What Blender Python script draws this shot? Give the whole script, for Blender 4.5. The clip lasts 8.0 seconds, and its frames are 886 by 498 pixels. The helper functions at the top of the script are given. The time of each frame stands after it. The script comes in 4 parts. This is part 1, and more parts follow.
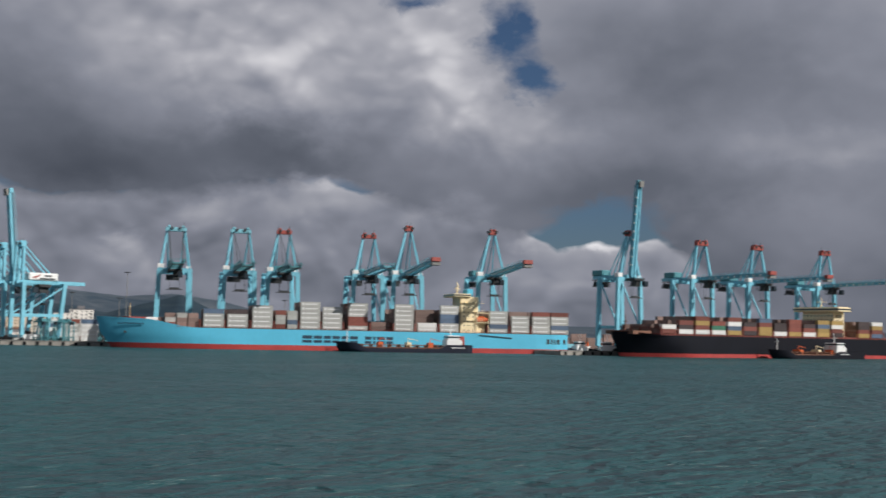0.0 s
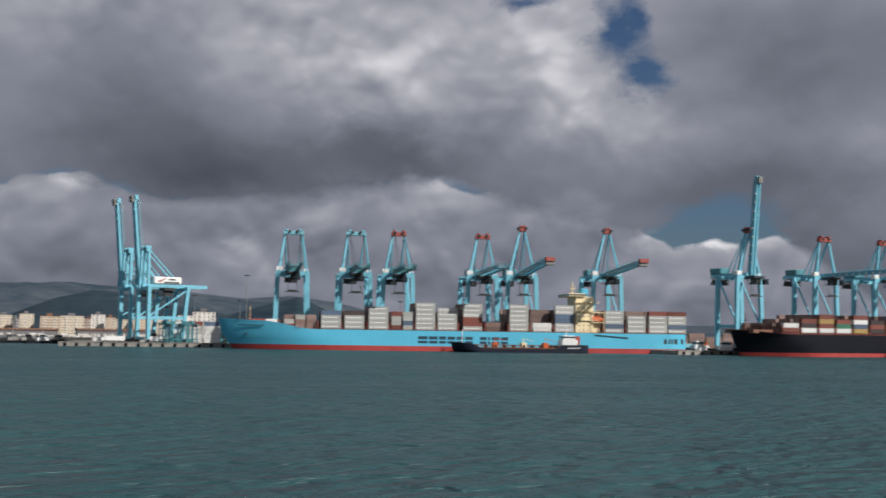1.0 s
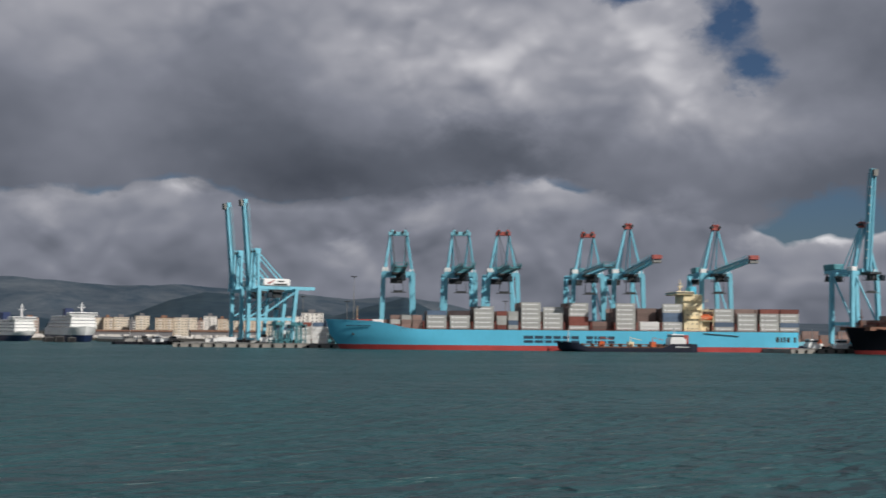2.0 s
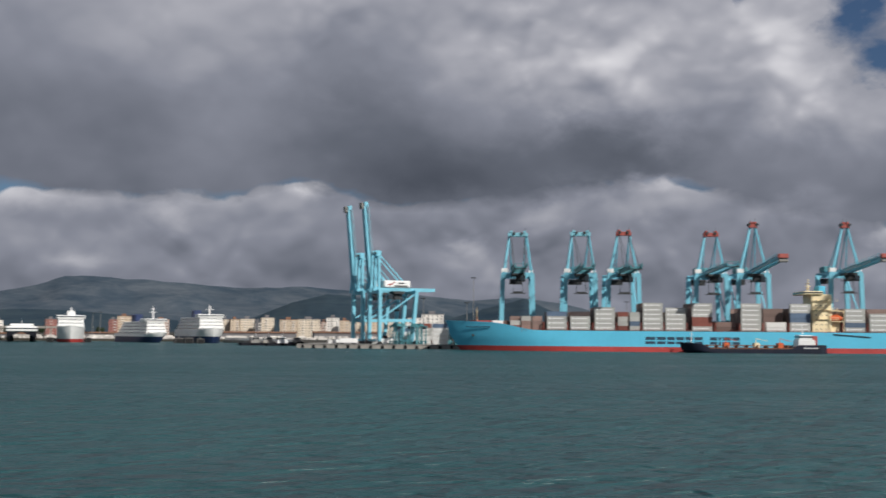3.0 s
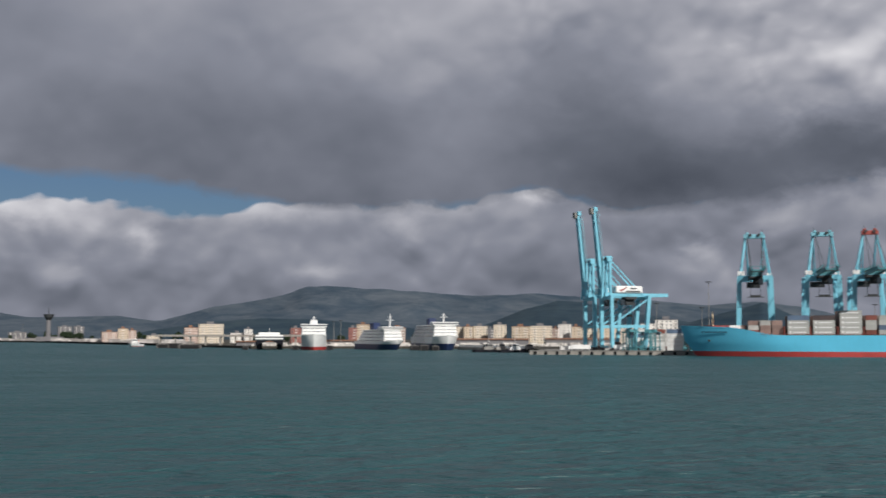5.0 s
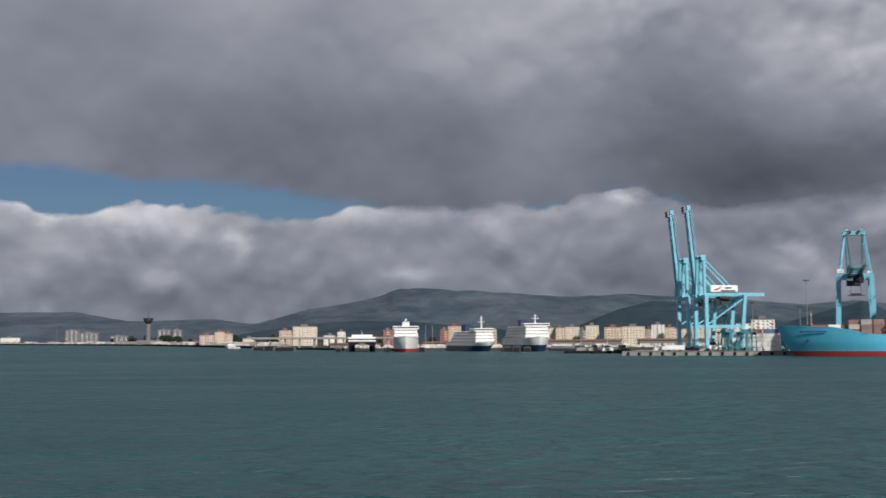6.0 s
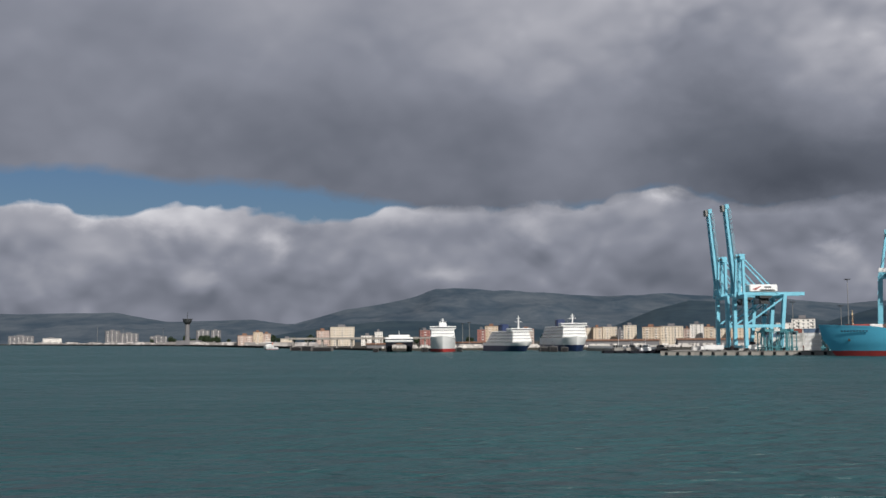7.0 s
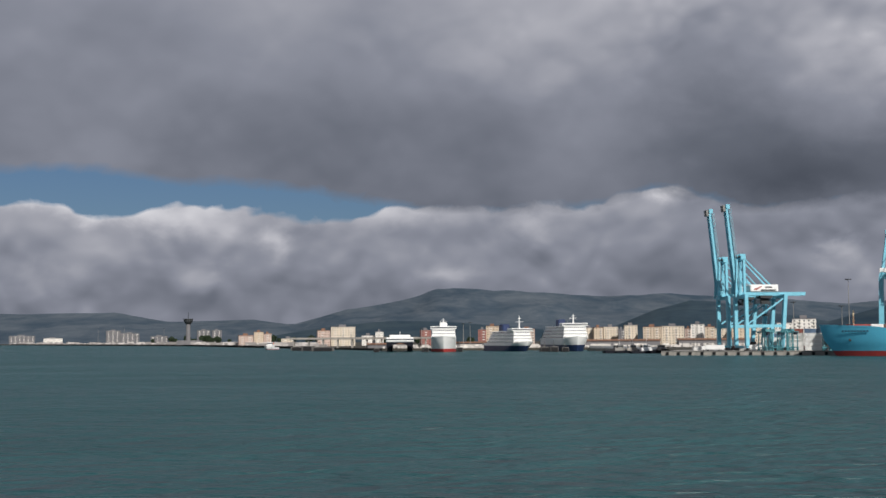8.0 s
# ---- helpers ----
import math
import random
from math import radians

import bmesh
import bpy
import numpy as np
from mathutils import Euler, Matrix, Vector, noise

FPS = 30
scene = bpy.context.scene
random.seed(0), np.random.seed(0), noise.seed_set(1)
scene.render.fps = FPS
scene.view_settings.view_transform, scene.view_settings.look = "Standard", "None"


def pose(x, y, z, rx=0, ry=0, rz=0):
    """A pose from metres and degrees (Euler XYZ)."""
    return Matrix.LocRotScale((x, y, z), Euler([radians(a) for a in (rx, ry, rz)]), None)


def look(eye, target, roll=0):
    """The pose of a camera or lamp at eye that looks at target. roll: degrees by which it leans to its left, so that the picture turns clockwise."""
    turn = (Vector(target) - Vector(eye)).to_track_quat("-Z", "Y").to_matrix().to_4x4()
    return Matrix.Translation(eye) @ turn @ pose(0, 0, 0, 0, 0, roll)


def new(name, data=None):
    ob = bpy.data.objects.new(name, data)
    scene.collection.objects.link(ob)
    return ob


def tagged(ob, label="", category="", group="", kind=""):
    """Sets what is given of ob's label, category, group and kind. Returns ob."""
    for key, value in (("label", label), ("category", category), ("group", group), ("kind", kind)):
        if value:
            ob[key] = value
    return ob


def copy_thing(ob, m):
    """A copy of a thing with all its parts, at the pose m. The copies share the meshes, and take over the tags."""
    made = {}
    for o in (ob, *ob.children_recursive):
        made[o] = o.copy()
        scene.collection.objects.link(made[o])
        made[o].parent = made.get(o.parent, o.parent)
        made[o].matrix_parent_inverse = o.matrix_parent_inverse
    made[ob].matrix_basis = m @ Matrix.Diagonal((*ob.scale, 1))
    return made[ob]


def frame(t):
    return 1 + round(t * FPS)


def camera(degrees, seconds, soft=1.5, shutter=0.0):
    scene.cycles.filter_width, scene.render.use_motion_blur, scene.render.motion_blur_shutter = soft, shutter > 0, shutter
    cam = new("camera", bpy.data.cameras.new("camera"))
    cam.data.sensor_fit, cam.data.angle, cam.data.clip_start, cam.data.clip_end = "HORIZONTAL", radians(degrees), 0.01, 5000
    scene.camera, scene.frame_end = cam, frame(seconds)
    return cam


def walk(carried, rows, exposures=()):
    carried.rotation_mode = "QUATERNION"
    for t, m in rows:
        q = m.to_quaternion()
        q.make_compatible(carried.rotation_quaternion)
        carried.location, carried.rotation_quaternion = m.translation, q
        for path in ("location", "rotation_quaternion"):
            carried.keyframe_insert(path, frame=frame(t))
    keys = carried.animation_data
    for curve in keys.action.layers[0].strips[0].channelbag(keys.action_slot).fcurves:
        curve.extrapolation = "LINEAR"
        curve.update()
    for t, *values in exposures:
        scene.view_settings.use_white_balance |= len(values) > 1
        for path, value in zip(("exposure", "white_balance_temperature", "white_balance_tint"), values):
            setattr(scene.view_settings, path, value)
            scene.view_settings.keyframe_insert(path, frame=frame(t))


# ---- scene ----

CAM_H = 12.2
cam = camera(42.81, 8.0, soft=1.6, shutter=0.5)


def aim(yaw, pitch, roll):
    """A pose at the ship's rail: yaw to the left and pitch up in degrees from the +y direction."""
    a, b = radians(yaw), radians(pitch)
    eye = Vector((0, 0, CAM_H))
    return look(eye, eye + Vector((-math.sin(a) * math.cos(b), math.cos(a) * math.cos(b), math.sin(b))) * 100, roll)


walk(cam, [(0.0, aim(-35.3, 4.27, 1.14)), (0.5, aim(-32.42, 4.25, 1.06)), (1.0, aim(-29.52, 4.19, 0.84)),
           (1.5, aim(-26.98, 4.14, 0.64)), (3.0, aim(-18.16, 4.12, 0.44)), (3.5, aim(-15.22, 4.18, 0.45)),
           (4.0, aim(-12.22, 4.31, 0.38)), (4.5, aim(-9.22, 4.37, 0.19)), (5.0, aim(-6.5, 4.4, 0.03)),
           (5.2, aim(-5.5, 4.41, -0.04)), (5.75, aim(-2.97, 4.46, -0.22)), (6.3, aim(-0.98, 4.5, -0.36)),
           (6.5, aim(-0.55, 4.5, -0.38)), (6.7, aim(-0.22, 4.5, -0.38)), (7.0, aim(-0.04, 4.5, -0.38)), (7.5, aim(0.0, 4.5, -0.38)), (8.0, aim(0.0, 4.5, -0.37))],
     exposures=[(0.0, -.05), (0.5, -.10), (1.0, -.03), (1.5, -.20), (3.0, 0.0), (3.5, .03), (4.5, 0.0), (8.0, .03)])

# ---- world: broken cloud over a clear sky, sun behind the camera and to its right ----
SUN_AZ, SUN_EL = -156.0, 36.0
world = bpy.data.worlds.new("sky")
scene.world = world
world.use_nodes = True
wt = world.node_tree
wt.nodes.clear()


class Net:
    """Short hand for shader nodes."""

    def __init__(self, tree):
        self.tree = tree

    def node(self, kind):
        return self.tree.nodes.new(kind)

    def put(self, sock, v):
        if isinstance(v, bpy.types.NodeSocket):
            self.tree.links.new(v, sock)
        else:
            sock.default_value = v

    def math(self, op, a, b=0.0, c=0.0, clamp=False):
        n = self.node("ShaderNodeMath")
        n.operation, n.use_clamp = op, clamp
        for i, v in enumerate((a, b, c)):
            self.put(n.inputs[i], v)
        return n.outputs[0]

    def noise(self, vec, scale, detail=4.0, rough=0.55, distortion=0.0):
        n = self.node("ShaderNodeTexNoise")
        self.put(n.inputs["Vector"], vec)
        n.inputs["Scale"].default_value, n.inputs["Detail"].default_value = scale, detail
        n.inputs["Roughness"].default_value, n.inputs["Distortion"].default_value = rough, distortion
        return n.outputs[0]

    def ramp(self, fac, stops):
        n = self.node("ShaderNodeValToRGB")
        self.put(n.inputs[0], fac)
        e = n.color_ramp.elements
        while len(e) < len(stops):
            e.new(0.5)
        for el, (p, c) in zip(e, stops):
            el.position, el.color = p, (*c, 1)
        return n.outputs[0]

    def mix(self, fac, a, b, blend="MIX"):
        n = self.node("ShaderNodeMix")
        n.data_type, n.blend_type = "RGBA", blend
        self.put(n.inputs[0], fac)
        self.put(n.inputs[6], a if isinstance(a, bpy.types.NodeSocket) else (*a, 1))
        self.put(n.inputs[7], b if isinstance(b, bpy.types.NodeSocket) else (*b, 1))
        return n.outputs[2]


def build_sky():
    w = Net(wt)
    gen = w.node("ShaderNodeTexCoord").outputs["Generated"]
    sep = w.node("ShaderNodeSeparateXYZ")
    w.put(sep.inputs[0], gen)
    x, y, z = sep.outputs
    deg = 180 / math.pi
    az = w.math("MULTIPLY", w.math("ARCTAN2", w.math("MULTIPLY", x, -1.0), y), deg / .848)
    el = w.math("MULTIPLY", w.math("ARCSINE", z), deg / .84)
    def stretched(lift):
        m = w.node("ShaderNodeMapping")
        m.inputs["Scale"].default_value = (1.18, 1.18, 1.75)
        m.inputs["Location"].default_value = (0, 0, lift)
        w.put(m.inputs[0], gen)
        return m.outputs[0]

    def puffs(vec):
        """Rounded heads with creases between them, about zero on the mean."""
        shake = w.node("ShaderNodeTexNoise")
        w.put(shake.inputs["Vector"], vec)
        shake.inputs["Scale"].default_value, shake.inputs["Detail"].default_value = 9.0, 3.0
        off = w.node("ShaderNodeVectorMath")
        off.operation = "MULTIPLY_ADD"
        w.put(off.inputs[0], shake.outputs["Color"])
        off.inputs[1].default_value = (.09, .09, .09)
        w.put(off.inputs[2], vec)
        acc = 0.0
        for scale, k in ((8.0, .5), (17, .3), (37, .2)):
            n = w.node("ShaderNodeTexVoronoi")
            n.feature = "SMOOTH_F1"
            w.put(n.inputs["Vector"], off.outputs[0])
            n.inputs["Scale"].default_value, n.inputs["Smoothness"].default_value = scale, .55
            acc = w.math("MULTIPLY_ADD", w.math("SUBTRACT", .42, n.outputs["Distance"]), k, acc)
        return acc

    v = stretched(0.0)
    puff = puffs(v)
    relief = w.math("SUBTRACT", puff, puffs(stretched(0.028)))
    soft = w.noise(v, 5.0, 3.0, 0.5, 0.2)
    broad = w.noise(v, 2.6, 2.0, 0.5)
    wisp = w.noise(v, 38, 5, 0.6, 0.4)
    # ragged edges: the masses' coordinates are shaken by finer turbulence
    azw = w.math("MULTIPLY_ADD", w.math("SUBTRACT", w.noise(v, 15, 5, 0.55), 0.5), 5.0, az)
    elw = w.math("MULTIPLY_ADD", w.math("SUBTRACT", w.noise(v, 19, 5, 0.55, .2), 0.5), 2.8, el)

    def mass(a, e, wa, we):
        p = w.math("DIVIDE", w.math("SUBTRACT", azw, a), wa)
        q = w.math("DIVIDE", w.math("SUBTRACT", elw, e), we)
        return w.math("EXPONENT", w.math("MULTIPLY", w.math("MULTIPLY_ADD", p, p, w.math("MULTIPLY", q, q)), -1.0))

    def total(rows, start, boost=1.2):
        acc = start
        for a, e, wa, we, k in rows:
            acc = w.math("MULTIPLY_ADD", mass(a, e, wa * 1.08, we * 1.08), k * boost, acc)
        return acc

    def line(rows):
        """A height in degrees along the bearing, from rows of bearing to the right and height."""
        u = w.math("MULTIPLY_ADD", az, -.848 / 100, .3)
        r = w.ramp(u, [((b + 30) / 100, (h / 20,) * 3) for b, h in rows])
        sp = w.node("ShaderNodeSeparateColor")
        w.put(sp.inputs[0], r)
        return w.math("MULTIPLY", sp.outputs[0], 20.0)

    real_el = w.math("MULTIPLY", el, .84)
    # lit cloud heads (+) and shaded undersides (-): azimuth, elevation, widths, strength
    east = [(-30.8, 15.8, 5.79, 3.07, 0.22), (-25.7, 17.6, 1.53, 1.53, 0.1), (-41.1, 17.9, 2.73, 2.73, 0.16), (-41.9, 14.0, 3.24, 2.22, 0.24), (-47.1, 12.1, 5.11, 2.05, 0.1), (-36.3, 13.2, 3.07, 2.05, 0.08), 
            (-30.0, 11.3, 4.09, 1.53, -0.12), (-33.0, 10.0, 3.24, 1.19, -0.1), (-23.0, 9.4, 6.14, 1.36, -0.12), (-17.7, 11.7, 5.45, 3.41, -0.09), (-57.4, 15.8, 6.48, 4.43, -0.15), (-63.3, 11.0, 5.11, 1.19, 0.08), 
            (-58.7, 9.3, 8.52, 1.36, -0.08), (-50.2, 5.5, 2.73, 0.31, 0.34), (-34.5, 8.7, 1.36, 0.48, 0.2), (-33.8, 7.3, 3.75, 0.95, 0.12), (-27.5, 7.6, 1.53, 0.75, 0.13), (-23.2, 4.9, 1.87, 0.85, 0.08), 
            (-42.0, 7.4, 2.05, 0.75, 0.1), (-15.5, 18.5, 12.0, 4.6, 0.105), (-33.0, 19.0, 9.0, 4.0, 0.06), (-2.0, 6.2, 14.0, 1.6, 0.03)]
    # bright heads on the low bank
    west = [(-7.0, 13.2, 6.48, 2.05, 0.07), (-21.8, 13.5, 5.11, 1.7, -0.06), (-21.8, 8.8, 6.48, 1.02, -0.12), (23.4, 7.7, 1.7, 0.51, 0.22), (17.1, 7.3, 2.9, 0.82, 0.26), (21.1, 7.3, 1.36, 0.51, 0.15), 
            (13.2, 6.8, 2.05, 0.82, 0.13), (9.7, 5.8, 0.89, 0.82, 0.24), (7.2, 7.3, 2.73, 0.55, 0.12), (1.4, 7.5, 2.39, 0.55, 0.14), (-5.4, 6.7, 1.02, 0.85, 0.13), (-0.6, 3.7, 2.05, 0.48, 0.13), 
            (-13.1, 8.8, 1.43, 0.61, 0.26), (-22.6, 5.1, 1.09, 0.55, 0.13), (23.3, 3.4, 3.07, 0.85, 0.1), (13.8, 3.8, 2.05, 0.68, 0.08)]
    lift = total(east, 0.0, 1.35)
    spots = total(west, 0.0, 1.0)
    # the low bank of cumulus and the dark sheet over it
    top = line([(-30, 6.6), (-22, 6.75), (-19.5, 7.1), (-17, 6.65), (-14.5, 7.1), (-10, 6.85), (-5, 6.75), (0, 6.7), (7, 6.7), (9.5, 7.6), (12, 7.7), (14, 6.9), (19, 7.3), (23, 7.9), (29, 7.8), (33, 7.6), (37, 7.0), (39.5, 6.0), (41, 4.75), (46, 4.75), (50, 4.0), (70, 4.0)])
    head = w.math("MULTIPLY_ADD", puff, 2.6, w.math("MULTIPLY_ADD", w.math("SUBTRACT", wisp, 0.5), .4, top))
    below = w.math("SUBTRACT", head, real_el)
    bank_a = w.math("MULTIPLY", below, 4.5, clamp=True)
    crest = w.math("EXPONENT", w.math("MULTIPLY", w.math("MAXIMUM", below, 0.0), -1.9))
    body = w.math("EXPONENT", w.math("MULTIPLY", w.math("MAXIMUM", below, 0.0), -.38))
    bank = w.math("MULTIPLY_ADD", crest, .15, w.math("MULTIPLY_ADD", body, .145, .318))
    bank = w.math("MULTIPLY_ADD", puff, .18, bank)
    bank = w.math("MULTIPLY_ADD", relief, .42, bank)
    bank = w.math("MULTIPLY_ADD", spots, 1.15, bank)
    bank = w.math("MULTIPLY_ADD", w.math("SUBTRACT", soft, 0.5), .24, bank)
    base = line([(-30, 7.9), (-20, 7.8), (-14, 7.6), (-10, 7.45), (-6, 7.1), (-3.5, 6.6), (0, 6.3), (8, 6.3), (10.5, 7.0), (12.5, 6.7), (15, 6.3), (21, 6.3), (25, 6.9), (30, 7.2), (36, 5.4), (39, 4.6), (40.5, 5.0), (41.7, 6.1), (43, 6.3), (45, 6.0), (46.5, 4.6), (50, 2.0), (52, 0.2), (70, 0)])
    hem = w.math("MULTIPLY_ADD", w.math("SUBTRACT", soft, 0.5), 1.8, w.math("MULTIPLY_ADD", w.math("SUBTRACT", wisp, 0.5), .7, base))
    above = w.math("SUBTRACT", real_el, hem)
    deck_a = w.math("MULTIPLY", above, 1.7, clamp=True)
    deck = w.math("MULTIPLY_ADD", w.math("MINIMUM", w.math("MAXIMUM", above, 0.0), 11.0), .018, .255)
    deck = w.math("MULTIPLY_ADD", w.math("SUBTRACT", soft, 0.5), .34, deck)
    deck = w.math("MULTIPLY_ADD", w.math("SUBTRACT", broad, 0.5), .26, deck)
    deck = w.math("MULTIPLY_ADD", w.math("SUBTRACT", wisp, 0.5), .03, deck)
    lively = w.math("MULTIPLY_ADD", w.math("MAXIMUM", lift, 0.0), 1.1, .05)
    deck = w.math("MULTIPLY_ADD", puff, lively, deck)
    deck = w.math("MULTIPLY_ADD", relief, w.math("MULTIPLY", lively, 1.5), deck)
    tone = [(0.0, (.070, .080, .104)), (0.20, (.126, .139, .174)), (0.40, (.237, .250, .302)), (0.62, (.412, .416, .464)), (1.0, (.80, .79, .82))]
    low = w.ramp(w.math("MULTIPLY_ADD", lift, .9, bank), tone)
    high = w.ramp(w.math("ADD", lift, deck), tone)
    # clear gaps
    gaps = [(-45.4, 18.2, 1.64, 2.05, 0.95), (-47.2, 15.4, 1.23, 1.3, 0.95), (-39.6, 19.7, 2.05, 0.75, 0.8), (-51.5, 7.1, 3.41, 1.16, 0.95)]
    clear = total(gaps, 0.0, 1.0)
    clear = w.math("MULTIPLY_ADD", w.math("SUBTRACT", wisp, 0.5), 0.75, clear)
    clear = w.math("MULTIPLY_ADD", puff, -0.30, clear)
    clear = w.math("MULTIPLY", w.math("SUBTRACT", clear, 0.34), 1.7, clamp=True)
    deck_a = w.math("MULTIPLY", deck_a, w.math("SUBTRACT", 1.0, clear))
    sky = w.node("ShaderNodeTexSky")
    sky.sky_type, sky.sun_disc = "NISHITA", False
    sky.sun_elevation, sky.sun_rotation = radians(SUN_EL), radians(-SUN_AZ)
    blue = w.mix(1.0, sky.outputs[0], (.027, .034, .045), "MULTIPLY")
    out = w.mix(deck_a, w.mix(bank_a, blue, low), high)
    bg = w.node("ShaderNodeBackground")
    w.put(bg.inputs[0], out)
    bg.inputs[1].default_value = 1.0
    w.put(w.node("ShaderNodeOutputWorld").inputs[0], bg.outputs[0])


build_sky()
sun_data = bpy.data.lights.new("sun", "SUN")
sun_data.energy, sun_data.angle, sun_data.color = 4.6, radians(0.6), (1.0, .96, .91)
sun = new("sun", sun_data)
_a, _e = radians(SUN_AZ), radians(SUN_EL)
sun.matrix_world = look((-math.sin(_a) * math.cos(_e) * 300, math.cos(_a) * math.cos(_e) * 300, math.sin(_e) * 300), (0, 0, 0))


# ---- materials ----
def paint(name, color, rough=0.5, metal=0.0, grain=0.12, size=0.6, dirt=None, streak=0.0, bump=0.0, vary=0.0, island=0.0, spec=0.5):
    """A painted, weathered surface: blotches, fine grain, optional streaks of rust or grime, and variation from piece to piece."""
    m = bpy.data.materials.new(name)
    m.use_nodes = True
    t = m.node_tree
    n = Net(t)
    bsdf = t.nodes["Principled BSDF"]
    pos = n.node("ShaderNodeTexCoord").outputs["Object"]
    a = n.noise(pos, size, 4, 0.6)
    b = n.noise(pos, size * 9, 3, 0.6)
    f = n.math("ADD", n.math("MULTIPLY", a, 0.65), n.math("MULTIPLY", b, 0.35))
    lo = tuple(c * (1 - grain * 1.8) for c in color)
    hi = tuple(min(1, c * (1 + grain * 1.2)) for c in color)
    col = n.ramp(f, [(0.3, lo), (0.7, hi)])
    if streak:
        mp = n.node("ShaderNodeMapping")
        mp.inputs["Scale"].default_value = (0.9, 0.9, 0.06)
        n.put(mp.inputs[0], pos)
        s = n.noise(mp.outputs[0], 1.3, 4, 0.65)
        k = n.math("MULTIPLY", n.math("SUBTRACT", s, 0.55), 5.0, clamp=True)
        col = n.mix(n.math("MULTIPLY", k, streak), col, dirt or (.12, .07, .04))
    if vary:
        r = n.node("ShaderNodeObjectInfo").outputs["Random"]
        col = n.mix(n.math("MULTIPLY", r, vary), col, tuple(c * .45 for c in color))
    if island:
        r = n.node("ShaderNodeNewGeometry").outputs["Random Per Island"]
        col = n.mix(n.math("MULTIPLY", r, island), col, tuple(c * .35 for c in color))
    n.put(bsdf.inputs["Base Color"], col)
    n.put(bsdf.inputs["Roughness"], n.math("MULTIPLY_ADD", b, 0.25, rough - 0.12))
    bsdf.inputs["Metallic"].default_value = metal
    bsdf.inputs["Specular IOR Level"].default_value = spec
    if bump:
        bn = n.node("ShaderNodeBump")
        bn.inputs["Strength"].default_value, bn.inputs["Distance"].default_value = 0.6, bump
        n.put(bn.inputs["Height"], f)
        n.put(bsdf.inputs["Normal"], bn.outputs[0])
    return m


CYAN = paint("crane_paint", (.17, .48, .60), .5, grain=.10, size=.15, streak=.25, dirt=(.10, .16, .16))
CYAN_OLD = paint("faded_crane_paint", (.19, .47, .56), .6, grain=.16, size=.2, streak=.4, dirt=(.12, .12, .11))
# dark teal; on lowered booms it paints in the shade of their underside
CYAN_DARK = paint("shaded_boom_and_dark_teal", (.07, .24, .27), .6, grain=.15, size=.2, streak=.3)
RED_TIP = paint("warning_red", (.34, .07, .055), .55, grain=.2)
WHITE = paint("white_paint", (.78, .78, .76), .45, grain=.06, size=.2, streak=.2, dirt=(.38, .3, .22))
DARK = paint("dark_machinery", (.03, .034, .036), .6, grain=.3)
CABLE = paint("steel_rope", (.09, .11, .12), .5, metal=.6)
HULL_BLUE = paint("hull_blue", (.10, .47, .66), .42, grain=.05, size=.05, streak=.18, dirt=(.10, .30, .38))
HULL_RED = paint("boot_top_red", (.40, .045, .04), .6, grain=.18, size=.1, streak=.25, dirt=(.16, .04, .03))
HULL_BLACK = paint("hull_black", (.008, .009, .014), .6, grain=.2, size=.05, streak=.12, dirt=(.04, .03, .025), spec=.15)
HULL_NAVY = paint("hull_navy", (.016, .03, .085), .45, grain=.15, size=.1, streak=.1)
DECK_RED = paint("deck_red", (.23, .06, .045), .7, grain=.2, size=.2)
CREAM = paint("cream_superstructure", (.84, .70, .44), .5, grain=.05, size=.2, streak=.2, dirt=(.35, .22, .1))
ORANGE = paint("lifeboat_orange", (.62, .12, .03), .5)
LETTER = paint("letter_navy", (.02, .05, .085), .5)
GLASS = paint("dark_glass", (.03, .04, .05), .18, grain=.2, size=.4)
RUST = paint("rusty_deck", (.20, .095, .06), .75, grain=.3, size=.5)
CONCRETE = paint("quay_concrete", (.30, .28, .25), .85, grain=.2, size=.2, streak=.5, dirt=(.10, .09, .08), bump=.02)
PAVING = paint("quay_paving", (.24, .235, .22), .9, grain=.2, size=.05)
RUBBER = paint("fender_rubber", (.015, .015, .016), .8, spec=.2)
BOX = {
    "grey": paint("container_grey", (.47, .47, .44), .6, grain=.1, size=.4, streak=.35, dirt=(.28, .2, .15), vary=.45),
    "white": paint("container_white", (.72, .71, .68), .55, grain=.07, size=.4, streak=.2, dirt=(.4, .3, .22), vary=.3),
    "red": paint("container_red", (.25, .075, .055), .65, grain=.15, size=.4, streak=.2, vary=.7),
    "blue": paint("container_blue", (.11, .165, .25), .6, grain=.12, size=.4, streak=.2, vary=.6),
    "green": paint("container_green", (.05, .20, .125), .6, grain=.12, size=.4, streak=.2, vary=.6),
    "yellow": paint("container_yellow", (.44, .30, .10), .6, grain=.12, size=.4, streak=.3, vary=.6),
    "dark": paint("container_dark", (.07, .05, .05), .65, grain=.2, size=.4, vary=.6),
}
STACKED = paint("stacked_containers", (.30, .20, .17), .65, grain=.15, size=.3, island=1.0)
MARK = paint("container_marking", (.74, .74, .73), .5, grain=.08)


# ---- mesh helpers ----
def box(bm, x0, x1, y0, y1, z0, z1):
    v = [bm.verts.new((x, y, z)) for x in (x0, x1) for y in (y0, y1) for z in (z0, z1)]
    for f in ((0, 1, 3, 2), (4, 6, 7, 5), (0, 4, 5, 1), (2, 3, 7, 6), (0, 2, 6, 4), (1, 5, 7, 3)):
        bm.faces.new([v[i] for i in f])


